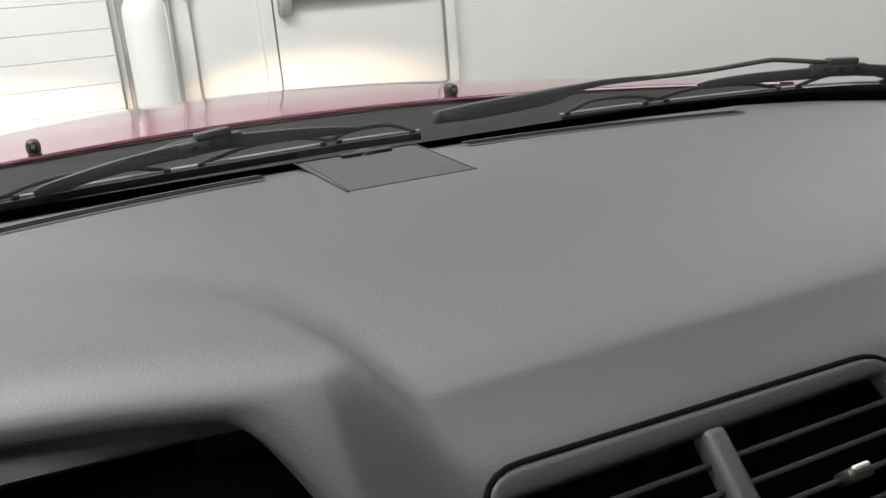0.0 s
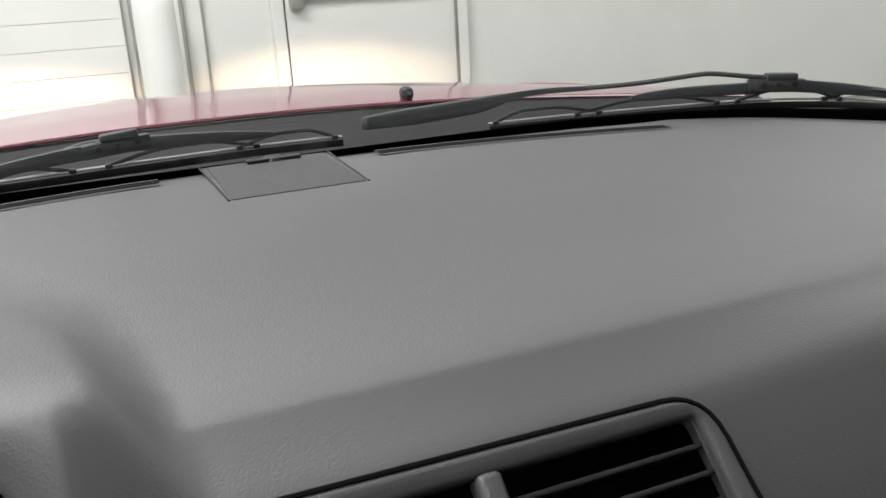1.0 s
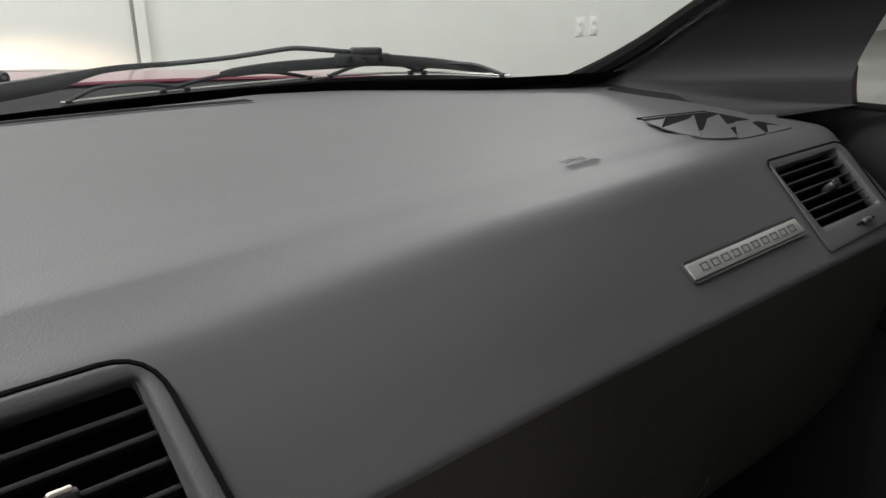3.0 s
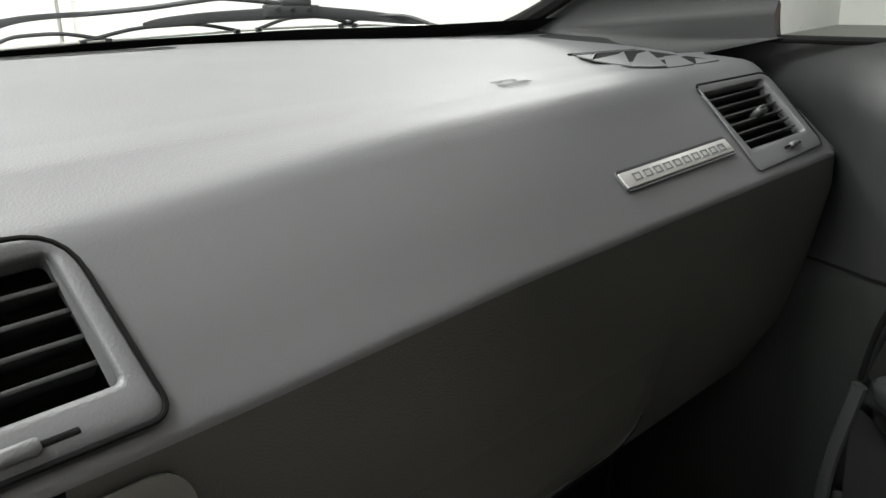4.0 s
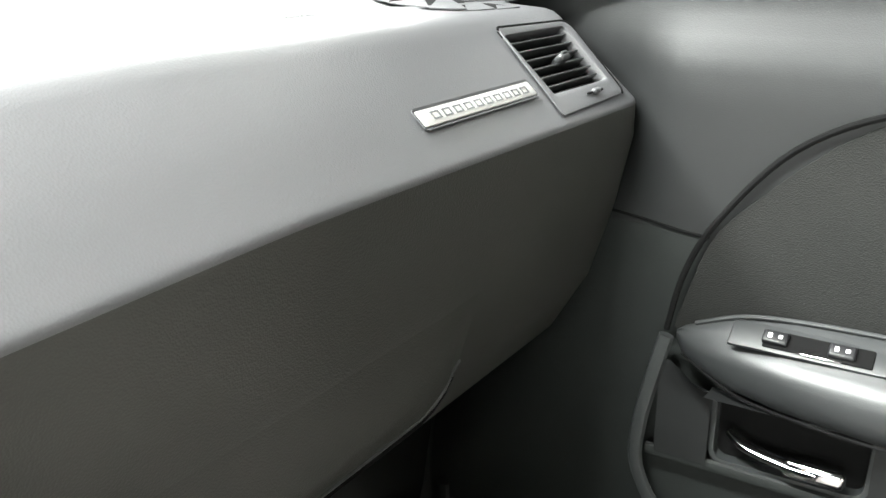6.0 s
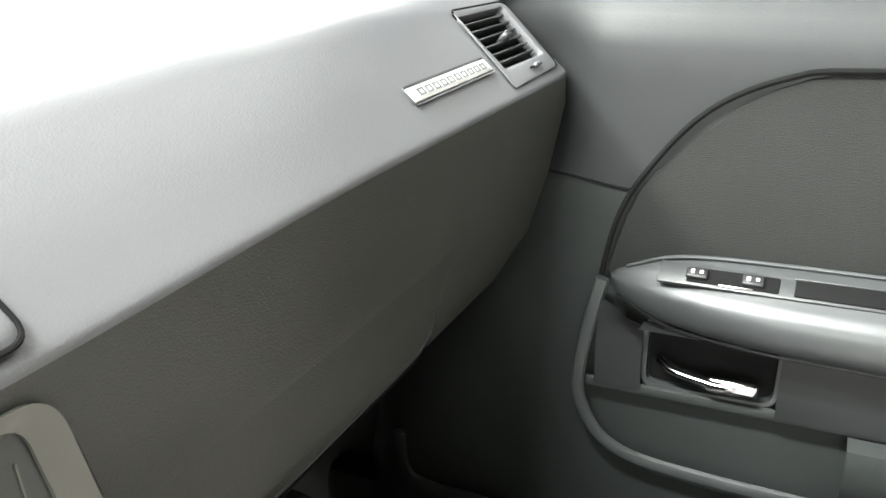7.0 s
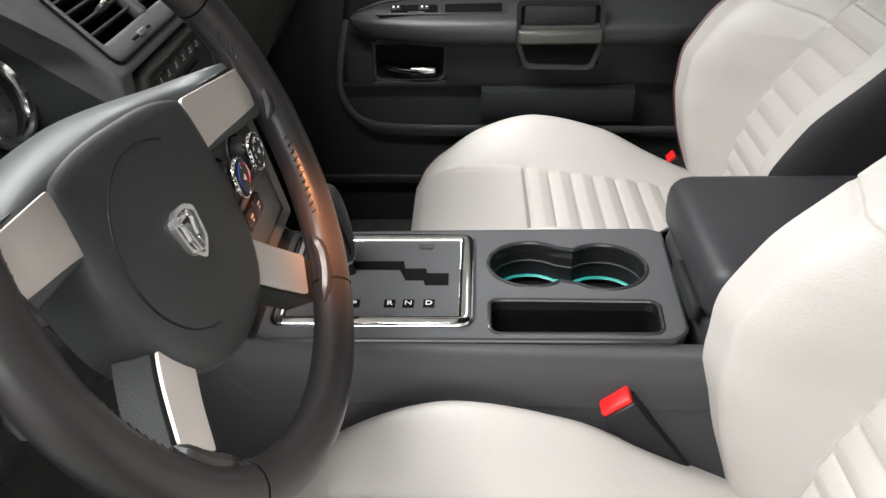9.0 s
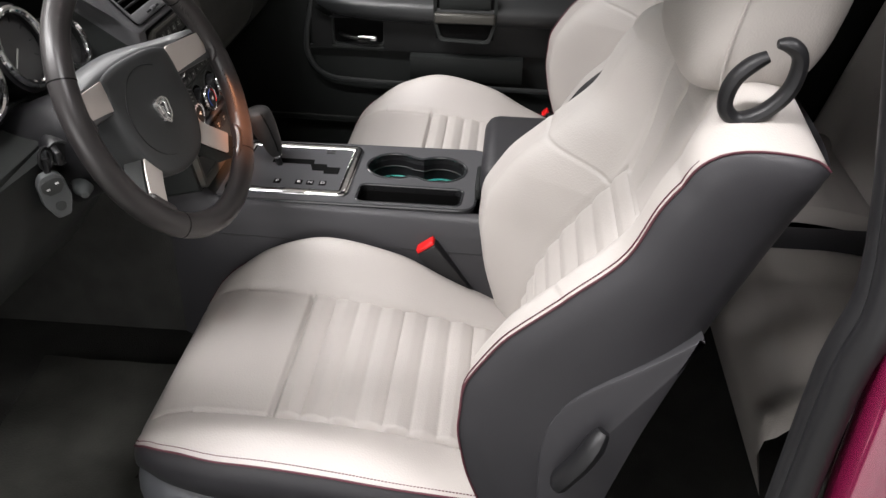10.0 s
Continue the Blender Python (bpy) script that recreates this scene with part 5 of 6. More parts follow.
part("mid_panel", grid([[(DX - 0.040, y, 0.662), (DX - 0.026, y, 0.656), (DX - 0.014, y, 0.650), (DX - 0.010, y, 0.580), (DX - 0.008, y, 0.574), (DX + 0.012, y, 0.570)] for y in [0.046 - 0.02 * j for j in range(48)]]), M_DOORTOP, pd, "smooth band below the armrest", angle=60)
part("mid_panel", grid([[(DX - 0.0405, y, 0.664), (DX - 0.026, y, 0.6615), (DX - 0.010, y, 0.6600)] for y in [0.178 - 0.0132 * j for j in range(11)]]), M_DOORTOP, pd, "smooth band above the lever", angle=60)
SW = frame_at((DX - 0.0205, 0.050, 0.7215), (0, 1, 0), (-1.0, 0, -0.62))  # on the slope: x to the front, y to the cabin
sd = part("switch_panel", box((0.232, 0.026, 0.004), (0, 0, -0.0020), 0.0015, SW), M_ARM, pd, "slate window switch panel")
# near-black slab gives the shade of a recess round the switches
well_ = part("switch_well", box((0.082, 0.0175, 0.003), (0.048, 0.001, 0.0002), 0.0015, SW), M_VOID, sd)
for sx_ in (0.080, 0.030):
    part("switch", box((0.020, 0.0125, 0.006), (sx_, 0.001, 0.0028), 0.0022, SW, 3), M_BLACK, sd)
    part("legend", box((0.0030, 0.0045, 0.0006), (sx_ + 0.004, 0.001, 0.0060), 0.0, SW), M_WHITE, sd)
    part("legend", box((0.0030, 0.0030, 0.0006), (sx_ - 0.004, 0.001, 0.0060), 0.0, SW), M_WHITE, sd)
part("chrome_edge", box((0.030, 0.0016, 0.0016), (0.044, 0.0098, 0.0016), 0.0005, SW), M_CHROME, sd)
# tray without depth: a slab in the colour of its shade
part("bin", box((0.100, 0.0185, 0.003), (-0.056, 0.001, 0.0004), 0.0015, SW), M_VOID, sd, "small tray, a near-black slab for its shade")
part("bin_lip", box((0.102, 0.0016, 0.003), (-0.056, -0.0090, 0.0012), 0.0006, SW), M_ARM, sd)
# release lever in its cup
cup_o = rounded([dpt(0.174, 0.586), dpt(0.174, 0.658), dpt(0.048, 0.652), dpt(0.050, 0.588)], 0.012)
# cup floor darkened to near-black, recess shade as colour
part("lever_cup", plate(offset(cup_o, -0.001), 0.003, m_d, z=-0.0125), M_VOID, pd, "recessed lever cup, near-black for its shade")
part("lever_bezel", rim(offset(cup_o, 0.0045), cup_o, 0.012, m_d, z=-0.010), M_BEZEL, pd)
rl = part("release_lever", sweep(spline([(DX + 0.000, 0.160, 0.616), (DX - 0.009, 0.145, 0.611), (DX - 0.014, 0.11, 0.607), (DX - 0.014, 0.086, 0.606)], 12), ring(0.0055, 10, 0.0065), up=(1, 0, 0)), M_CHROME, pd, "bright chrome release lever")
part("grip", box((0.012, 0.050, 0.017), (DX - 0.014, 0.088, 0.606), 0.0055, None, 3), M_CHROME, rl)
# pull pocket: raised surround, tray above, silver bar, dark grip recess below
pk = rounded([dpt(-0.080, 0.742), dpt(-0.232, 0.740), dpt(-0.232, 0.668), dpt(-0.216, 0.618), dpt(-0.094, 0.622), dpt(-0.080, 0.668)], 0.012)
pi_ = [(0.155 + (p[0] - 0.155) * 0.90, 0.680 + (p[1] - 0.680) * 0.88) for p in pk]
bm = rim(pk, pi_, 0.006, None, z=0.0, drop=0.002)
bmesh.ops.transform(bm, matrix=frame_at((DX - 0.050, 0, 0), (0, -1, 0), (0, 0, 1)) @ Matrix.Diagonal((1, 1, 1, 1)), verts=bm.verts)
part("pull_surround", bm, M_LOWER, pd, "slate surround of the door pull")
# near-black panel stands for the shade behind the pull
part("pull_back", box((0.004, 0.140, 0.110), (DX - 0.046, -0.155, 0.680), 0.001), M_VOID, pd, "grip recess, its shade a near-black panel")
part("pull_tray", box((0.010, 0.122, 0.036), (DX - 0.047, -0.155, 0.716), 0.003), M_LOWER, pd, "shallow upper tray")
part("pull_bar", box((0.018, 0.146, 0.026), (DX - 0.062, -0.155, 0.681), 0.006, None, 3), M_FRAME, pd, "satin silver door pull")
# lower map pocket
part("map_pocket", grid([[(DX - 0.012, y, 0.575), (DX - 0.030, y, 0.57), (DX - 0.032, y, 0.53), (DX - 0.018, y, 0.505)] for y in [-0.02 - 0.04 * k for k in range(8)]]), M_LOWER, pd, "shallow map pocket")
part("shoulder", sweep([(DX - 0.003, y, 0.578) for y in (0.235, 0.1, -0.2, -0.5, -0.9)], ring(0.006, 8, 0.004), up=(1, 0, 0)), M_LOWER, pd)
part("sill_bead", sweep(spline([(DX - 0.008, y, z) for y, z in [(0.46, 0.46), (0.455, 0.41), (0.43, 0.392), (0.35, 0.388), (0.1, 0.385), (-0.5, 0.38)]], 24), ring(0.008, 8, 0.005), up=(1, 0, 0)), M_LOWER, pd)
gl = part("side_glass", plate([dpt(*p) for p in [(0.335, 0.985), (0.10, 1.36), (-0.95, 1.36), (-1.0, 0.985)]], 0.005, frame_at((DX + 0.045, 0, 0), (0, -1, 0), (0, 0, 1))), M_GLASS, pd, "clear side window", smooth=False)
gl.visible_shadow = False
part("window_seal", sweep([(DX + 0.034, 0.40, 0.990), (DX + 0.034, 0.0, 0.990), (DX + 0.034, -1.0, 0.990)], ring(0.0035, 8)), M_VOID, pd, "black window seal")

# ---- cabin floor ----
cf = thing("cabin_floor", "black carpet floor pan of the cabin", "carpet", (0, 0, 0))
rows = []
for y, z in ((0.95, 0.62), (0.80, 0.40), (0.66, 0.27), (0.5, 0.245), (0.0, 0.24), (-0.6, 0.245), (-0.75, 0.33), (-1.3, 0.36)):
    rows.append([(x, y, z + 0.02 * (abs(x) > 0.70)) for x in [-0.74 + 0.04 * i for i in range(38)]])
part("carpet", thicken(grid(rows), 0.02), M_CARPET, cf)
part("sill", box((0.12, 1.9, 0.14), (-0.80, -0.35, 0.28), 0.02), M_LOWER, cf, "dark door sill")
part("sill", box((0.12, 1.9, 0.14), (0.80, -0.35, 0.28), 0.02), M_LOWER, cf, "dark door sill")
part("firewall", box((1.6, 0.02, 0.70), (0, 0.97, 0.57), 0.0), M_CARPET, cf)
for sx in (-1, 1):
    part("kick_panel", box((0.03, 0.66 if sx > 0 else 0.42, 0.72), (sx * 0.80, 0.66 if sx > 0 else 0.78, 0.56), 0.0), M_LOWER, cf, "dark footwell side panel")
for sx in (-1, 1):
    mt = thing("floor_mat", "creased black floor mat lying on the carpet", "floor mat", (sx * 0.40, 0.42, 0.262), group="floor mats")
    random.seed(7 if sx < 0 else 8)
    fold = [(random.uniform(0, math.pi), random.uniform(18, 60), random.uniform(0, 6.3), random.uniform(0.0010, 0.0028)) for k in range(9)]
    rows = []
    for j in range(49):
        y = -0.27 + 0.54 * j / 48
        row = []
        for i in range(45):
            x = -0.225 + 0.45 * i / 44
            h = sum(w * abs(math.sin(0.5 * f * (x * math.cos(a) + y * math.sin(a)) + p)) ** 3 for a, f, p, w in fold)
            row.append((x, y, 0.002 + h))
        rows.append(row)
    part("sheet", thicken(grid(rows), 0.004), M_MAT, mt, "crumpled glossy black protective sheet" if sx < 0 else "")
    for k in range(8):
        part("rib", box((0.40, 0.006, 0.004), (0, -0.22 + 0.060 * k, 0.006), 0.0015), M_MAT, mt)

# ---- front seats ----
def cushion_w(y):
    return lerp_table([(-0.34, 0.20), (-0.25, 0.225), (-0.1, 0.240), (0.06, 0.238), (0.14, 0.222), (0.20, 0.19), (0.215, 0.165)], y)


def cushion_z(x, y, firm=1.0):
    w = cushion_w(y)
    a = abs(x)
    z = lerp_table([(-0.34, 0.425), (-0.28, 0.445), (-0.18, 0.468), (-0.08, 0.483), (0.03, 0.492), (0.12, 0.496), (0.17, 0.488), (0.20, 0.470), (0.218, 0.445)], y)
    amp = lerp_table([(-0.34, 0.0), (-0.28, 0.010), (-0.19, 0.032), (-0.10, 0.064), (0.01, 0.080), (0.10, 0.055), (0.17, 0.020), (0.215, 0.0)], y)
    rise = smooth01((a - 0.125) / 0.075)
    fall = smooth01((a - (w - 0.050)) / 0.060)
    z += firm * amp * rise * (1 - 0.75 * fall ** 1.5)
    # cross flutes in the insert, and the seams that bound it
    edge = 0.140 + 0.004 * math.sin(y * 9)
    if y < 0.03:
        inside = smooth01((edge - a) / 0.006)
        s = (0.028 - y) / 0.0375
        f = abs(s - round(s)) * 2
        z += inside * 0.0075 * (f ** 0.42) - inside * 0.002
    z -= 0.006 * math.exp(-((a - edge) / 0.0045) ** 2) * (1 if y < 0.135 else 0.4)
    if a < edge:
        z -= 0.009 * math.exp(-((y - 0.030) / 0.0035) ** 2)
    return z


def back_c(z):
    return lerp_table([(0.42, -0.305), (0.51, -0.312), (0.578, -0.328), (0.643, -0.358), (0.71, -0.395), (0.766, -0.425), (0.85, -0.455), (0.92, -0.472), (0.955, -0.492), (0.975, -0.515)], z)


def back_w(z):
    return lerp_table([(0.42, 0.232), (0.52, 0.240), (0.64, 0.244), (0.78, 0.243), (0.86, 0.241), (0.92, 0.239), (0.945, 0.236), (0.957, 0.232)], z)


def back_y(x, z):
    a = abs(x)
    w = back_w(z)
    amp = lerp_table([(0.42, 0.028), (0.48, 0.050), (0.55, 0.078), (0.62, 0.108), (0.68, 0.128), (0.725, 0.125), (0.79, 0.092), (0.85, 0.055), (0.905, 0.044), (0.975, 0.020)], z)
    edge = lerp_table([(0.44, 0.145), (0.60, 0.135), (0.70, 0.115), (0.78, 0.085), (0.80, 0.06)], z)
    start = max(0.10, edge - 0.010)
    rise = smooth01((a - start) / (0.203 - start))
    fall = smooth01((a - (w - 0.040)) / 0.050)
    y = back_c(z) + amp * rise * (1 + 0.06 * fall)
    if z < 0.79:
        inside = smooth01((edge - a) / 0.006)
        s = (z - 0.46) / 0.036
        f = abs(s - round(s)) * 2
        y += inside * 0.0075 * (f ** 0.42) - inside * 0.002
        y -= 0.006 * math.exp(-((a - edge) / 0.0045) ** 2)
        if a > edge:
            y -= 0.0035 * math.exp(-((z - 0.745 - 0.30 * (a - 0.10)) / 0.0022) ** 2)
    else:
        y -= 0.004 * math.exp(-(a / 0.004) ** 2) * smooth01((z - 0.79) / 0.02)
        y -= 0.004 * math.exp(-((a - (0.06 + (z - 0.79) * 0.3)) / 0.006) ** 2)
    return y


def back_rear(z):
    return lerp_table([(0.40, -0.375), (0.51, -0.412), (0.60, -0.441), (0.754, -0.491), (0.85, -0.532), (0.93, -0.566), (0.95, -0.572)], z)


# the outer edge of the leather above the bolster: over the shoulder and back
SHOULDER = [(-0.4485, 0.930), (-0.4530, 0.943), (-0.4620, 0.9555), (-0.4770, 0.9650), (-0.4960, 0.9690), (-0.5200, 0.9690), (-0.5450, 0.9655), (-0.5620, 0.9600), (-0.5730, 0.9500)]


def seat(cx, outer, label, dy=0.0, worn=1.0):
    """A front bucket seat; outer is the side, -1 or 1, that faces its door; worn flattens the bolster on that side."""
    firm = lambda x: worn if x * outer > 0 else 1.0
    s = thing("front_seat", label, "car seat", (cx, dy, 0.0), group="front seats")
    ys = [-0.34 + 0.558 * j / 248 for j in range(249)]
    us = [-1 + 2 * i / 144 for i in range(145)]
    rows = []
    for y in ys:
        w = cushion_w(y)
        rows.append([(u * w, y, cushion_z(u * w, y, firm(u))) for u in us])
    last = rows[-1]
    for k in (1, 2, 3):
        rows.append([(p[0] * (1 - 0.01 * k), p[1] + 0.004 * math.sin(k * 1.0), p[2] - 0.020 * k) for p in last])
    part("cushion", grid(rows), M_LEATHER, s, "fluted ivory leather seat cushion", angle=70)
    # piping and charcoal side band round the cushion
    rimline = [(cushion_w(y), y) for y in ys[::8]]
    for sx in (-1, 1):
        line = [Vector((sx * w, y, cushion_z(w, y, firm(sx)))) for w, y in rimline]
        part("piping", sweep([p + Vector((sx * 0.002, 0, 0)) for p in line], ring(0.0015, 6)), M_THREAD, s, "thin maroon seam")
        part("side_band", grid([[p, p + Vector((sx * 0.008, 0, -0.012)), p + Vector((sx * 0.009, 0, -0.028)), Vector((p.x + sx * 0.006, p.y, min(p.z - 0.036, 0.440))), Vector((p.x - sx * 0.004, p.y, min(p.z - 0.046, 0.428)))] for p in line]), M_SIDE, s, "charcoal vinyl side")
        part("valance", grid([[Vector((sx * min(abs(p.x), 0.222), p.y, min(p.z, 0.475) - 0.040)), Vector((sx * (min(abs(p.x), 0.222) + 0.010), p.y, min(p.z, 0.475) - 0.052)), Vector((sx * (min(abs(p.x), 0.222) + 0.014), p.y, 0.37)), Vector((sx * (min(abs(p.x), 0.222) + 0.006), p.y, 0.32)), Vector((sx * (min(abs(p.x), 0.222) - 0.01), p.y, 0.295))] for p in line]), M_VALANCE, s, "blue-grey plastic seat side cover")
        bm = bmesh.new()
        for a, b in zip(line, line[1:]):
            for t in (0.0, 0.25, 0.5, 0.75):
                bmesh.ops.create_cube(bm, size=1.0, matrix=Matrix.Translation(Vector((a.lerp(b, t).x - sx * 0.006, a.lerp(b, t).y, cushion_z(abs(a.lerp(b, t).x) - 0.006, a.lerp(b, t).y, firm(sx)) + 0.0004))) @ Matrix.Diagonal((0.0010, 0.0030, 0.0010, 1)))
        tagged(part("stitching", bm, M_THREAD, s, smooth=False), kind="stuff")
    front = [Vector((u * cushion_w(0.218) * 0.97, 0.219 + 0.006 * (1 - u * u), 0.388)) for u in us[::8]]
    part("front_band", grid([[p, p + Vector((0, -0.008, -0.035)), p + Vector((0, -0.03, -0.05))] for p in front]), M_SIDE, s, "charcoal vinyl front band")
    part("base", box((0.44, 0.44, 0.10), (0, -0.04, 0.335), 0.02), M_BEZEL, s, "slate plastic seat base")
    for sx in (-1, 1):
        part("rail", box((0.04, 0.52, 0.03), (sx * 0.17, -0.04, 0.275), 0.004), M_BLACK, s)
    # backrest
    zs = [0.42 + 0.510 * j / 224 for j in range(225)]
    rows = []
    for z in zs:
        w = back_w(z)
        rows.append([(u * w, back_y(u * w, z), z) for u in us])
    top = rows[-1]
    roll = spline([(0, y, z) for y, z in SHOULDER], 29)
    shift = top[0][1] - roll[0].y
    roll = [Vector((0, p.y + shift * (1 - k / 28), p.z)) for k, p in enumerate(roll)]
    for k in range(1, 29):
        t = k / 28
        row = []
        for u, p in zip(us, top):
            dome = (1 - abs(u) ** 4) * 0.024 * math.sin(math.pi * min(1, t * 0.94)) ** 0.8
            y = p[1] + (roll[-1].y - p[1]) * (roll[k].y - roll[0].y) / (roll[-1].y - roll[0].y)
            row.append((p[0] * (1 - 0.03 * t * t), y, roll[k].z + dome))
        rows.append(row)
    part("backrest", grid(rows), M_LEATHER, s, "fluted ivory leather backrest", angle=70)
    for sx in (-1, 1):
        ei = -1 if sx > 0 else 0
        line = [Vector(r[ei]) for r in rows[:225:4]] + [Vector(r[ei]) for r in rows[226::2]]
        n = len(line)
        if sx == outer:
            part("piping", sweep([p + Vector((sx * 0.002, 0, 0)) for p in line], ring(0.0013, 6), up=(1, 0, 0)), M_THREAD, s, "thin maroon seam")
        bm = bmesh.new()
        for a, b in zip(line[4:], line[5:]) if sx == outer else ():
            for t in (0.0, 0.25, 0.5, 0.75):
                c = a.lerp(b, t)
                d = (b - a).normalized()
                bmesh.ops.create_cube(bm, size=1.0, matrix=frame_at(c + Vector((-sx * 0.0065, 0, 0)) + d.cross(Vector((1, 0, 0))) * 0.0004, d, (1, 0, 0)) @ Matrix.Diagonal((0.0026, 0.0010, 0.0014, 1)))
        if sx == outer:
            tagged(part("stitching", bm, M_THREAD, s, smooth=False), kind="stuff")
        side = []
        for k, p in enumerate(line):
            zr = 0.42 + 0.518 * (k / (n - 1)) ** 0.92
            r = Vector((p.x, back_rear(zr), zr))
            f = min(1.0, (p - r).length / 0.05)
            side.append([p, p.lerp(r, 0.06) + Vector((sx * 0.007 * f, 0, 0)), p.lerp(r, 0.22) + Vector((sx * 0.012 * f, 0, 0)), p.lerp(r, 0.5) + Vector((sx * 0.013 * f, 0, 0)), p.lerp(r, 0.8) + Vector((sx * 0.008 * f, 0, 0)), p.lerp(r, 0.94) + Vector((sx * 0.001 * f, 0, 0)), r + Vector((-sx * 0.012, -0.003, 0))])
        part("side_bolster", grid(side), M_SIDE, s, "charcoal vinyl backrest side", angle=60)
    part("back_shell", grid([[Vector((u * (back_w(min(z, 0.93)) * 0.97 - 0.010), back_rear(z) - 0.004 - 0.012 * (1 - u ** 4), z)) for u in us[::12]] for z in [0.42 + 0.53 * j / 30 for j in range(31)]]), M_SIDE, s, "charcoal vinyl back shell")
    # hinge cover and recline lever on the door side
    cov = rounded([(0.338, 0.36), (0.330, 0.51), (0.327, 0.580), (0.333, 0.626), (0.352, 0.662), (0.384, 0.688), (0.420, 0.712), (0.456, 0.739), (0.486, 0.764), (0.478, 0.738), (0.462, 0.692), (0.440, 0.622), (0.412, 0.515), (0.385, 0.36)], [0.02, 0.02, 0.02, 0.02, 0.02, 0.02, 0.02, 0.02, 0.003, 0.02, 0.02, 0.02, 0.02, 0.02])
    bm = plate(cov, -0.040, None, 0.005)
    bmesh.ops.transform(bm, matrix=frame_at((outer * 0.220, 0, 0), (0, -1, 0), (0, 0, 1)) @ Matrix.Diagonal((1, 1, outer, 1)), verts=bm.verts)
    hc = part("hinge_cover", bm, M_SIDE, s, "charcoal hinge cover")
    lx = outer * 0.272
    part("recline_lever", sweep(spline([(lx, -0.350, 0.550), (lx + outer * 0.010, -0.358, 0.572), (lx + outer * 0.014, -0.378, 0.610), (lx + outer * 0.004, -0.394, 0.640)], 12), ring(0.012, 12, 0.016), up=(1, 0, 0), scale=lambda t: lerp_table([(0, 0.6), (0.2, 1.0), (0.8, 1.0), (1, 0.6)], t)), M_BLACK, hc, "black recline lever")
    # headrest
    rows = []
    for j in range(25):
        v = -math.pi / 2 + math.pi * j / 24
        cv, sv = abs(math.cos(v)) ** 0.46, math.copysign(abs(math.sin(v)) ** 0.62, math.sin(v))
        row = []
        for i in range(40):
            u = 2 * math.pi * i / 40
            cu, su = math.copysign(abs(math.cos(u)) ** 0.45, math.cos(u)), math.copysign(abs(math.sin(u)) ** 0.6, math.sin(u))
            zz = 0.100 * sv
            bulge = 1 + 0.10 * (1 - sv * sv)
            row.append((0.132 * cu * cv, -0.530 - zz * 0.22 + 0.070 * su * cv * bulge, 1.062 + zz))
        rows.append(row)
    hr = part("headrest", grid(rows, close_v=True, cap=True), M_LEATHER, s, "ivory leather headrest", angle=70)
    for sx in (-1, 1):
        part("post", sweep([(sx * 0.05, -0.53, 0.92), (sx * 0.05, -0.53, 0.99)], ring(0.007, 10)), M_BLACK, hr)
        part("seam", sweep(spline([(sx * 0.121, -0.488, 0.975), (sx * 0.127, -0.482, 1.00), (sx * 0.129, -0.486, 1.04), (sx * 0.129, -0.494, 1.08), (sx * 0.126, -0.505, 1.12), (sx * 0.115, -0.52, 1.15)], 20), ring(0.0016, 6), up=(1, 0, 0)), M_LEATHER, hr)
    # belt guide strap by the headrest
    gx = outer * 0.190
    g0 = spline([(gx, -0.505, 1.044), (gx, -0.491, 1.035), (gx, -0.479, 1.021), (gx, -0.474, 1.003), (gx, -0.477, 0.988), (gx, -0.490, 0.980), (gx, -0.511, 0.988), (gx, -0.529, 1.008), (gx, -0.535, 1.029), (gx, -0.533, 1.046), (gx, -0.523, 1.055), (gx, -0.511, 1.056)], 44)
    part("belt_guide", sweep(g0, ring(0.0078, 12, 0.0100), up=(1, 0, 0), scale=lambda t: lerp_table([(0, 0.7), (0.1, 1.0), (0.9, 1.0), (1, 0.5)], t)), M_BLACK, s, "curved black belt guide")
    return s


seat(-0.37, -1, "ivory leather bucket seat with charcoal sides before the steering wheel", 0.0, 0.40)
seat(0.375, 1, "ivory leather bucket seat with charcoal sides by the closed door", -0.122)


def buckle(at, tip, label, broad=0.022):
    b = thing("belt_buckle", label, "seat belt buckle", (0, 0, 0), group="belt buckles")
    a, t = Vector(at), Vector(tip)
    d = (t - a).normalized()
    m_ = frame_at(a, (1, 0, 0), d)
    L = (t - a).length
    part("housing", box((0.030, L - 0.012, broad), (0, L / 2 - 0.006, 0), 0.004, m_), M_BLACK, b)
    part("button", box((0.024, 0.008, broad - 0.003), (0, L - 0.0095, 0), 0.003, m_), M_RED, b, "red release button")


buckle((-0.148, -0.235, 0.430), (-0.150, -0.140, 0.560), "black belt buckle with a red button beside the console", 0.037)
buckle((0.615, -0.405, 0.430), (0.605, -0.355, 0.476), "black belt buckle with a red button by the door")

# ---- rear seat ----
rs = thing("rear_seat", "ivory leather rear bench cushion and backrest", "car seat", (0, 0, 0))
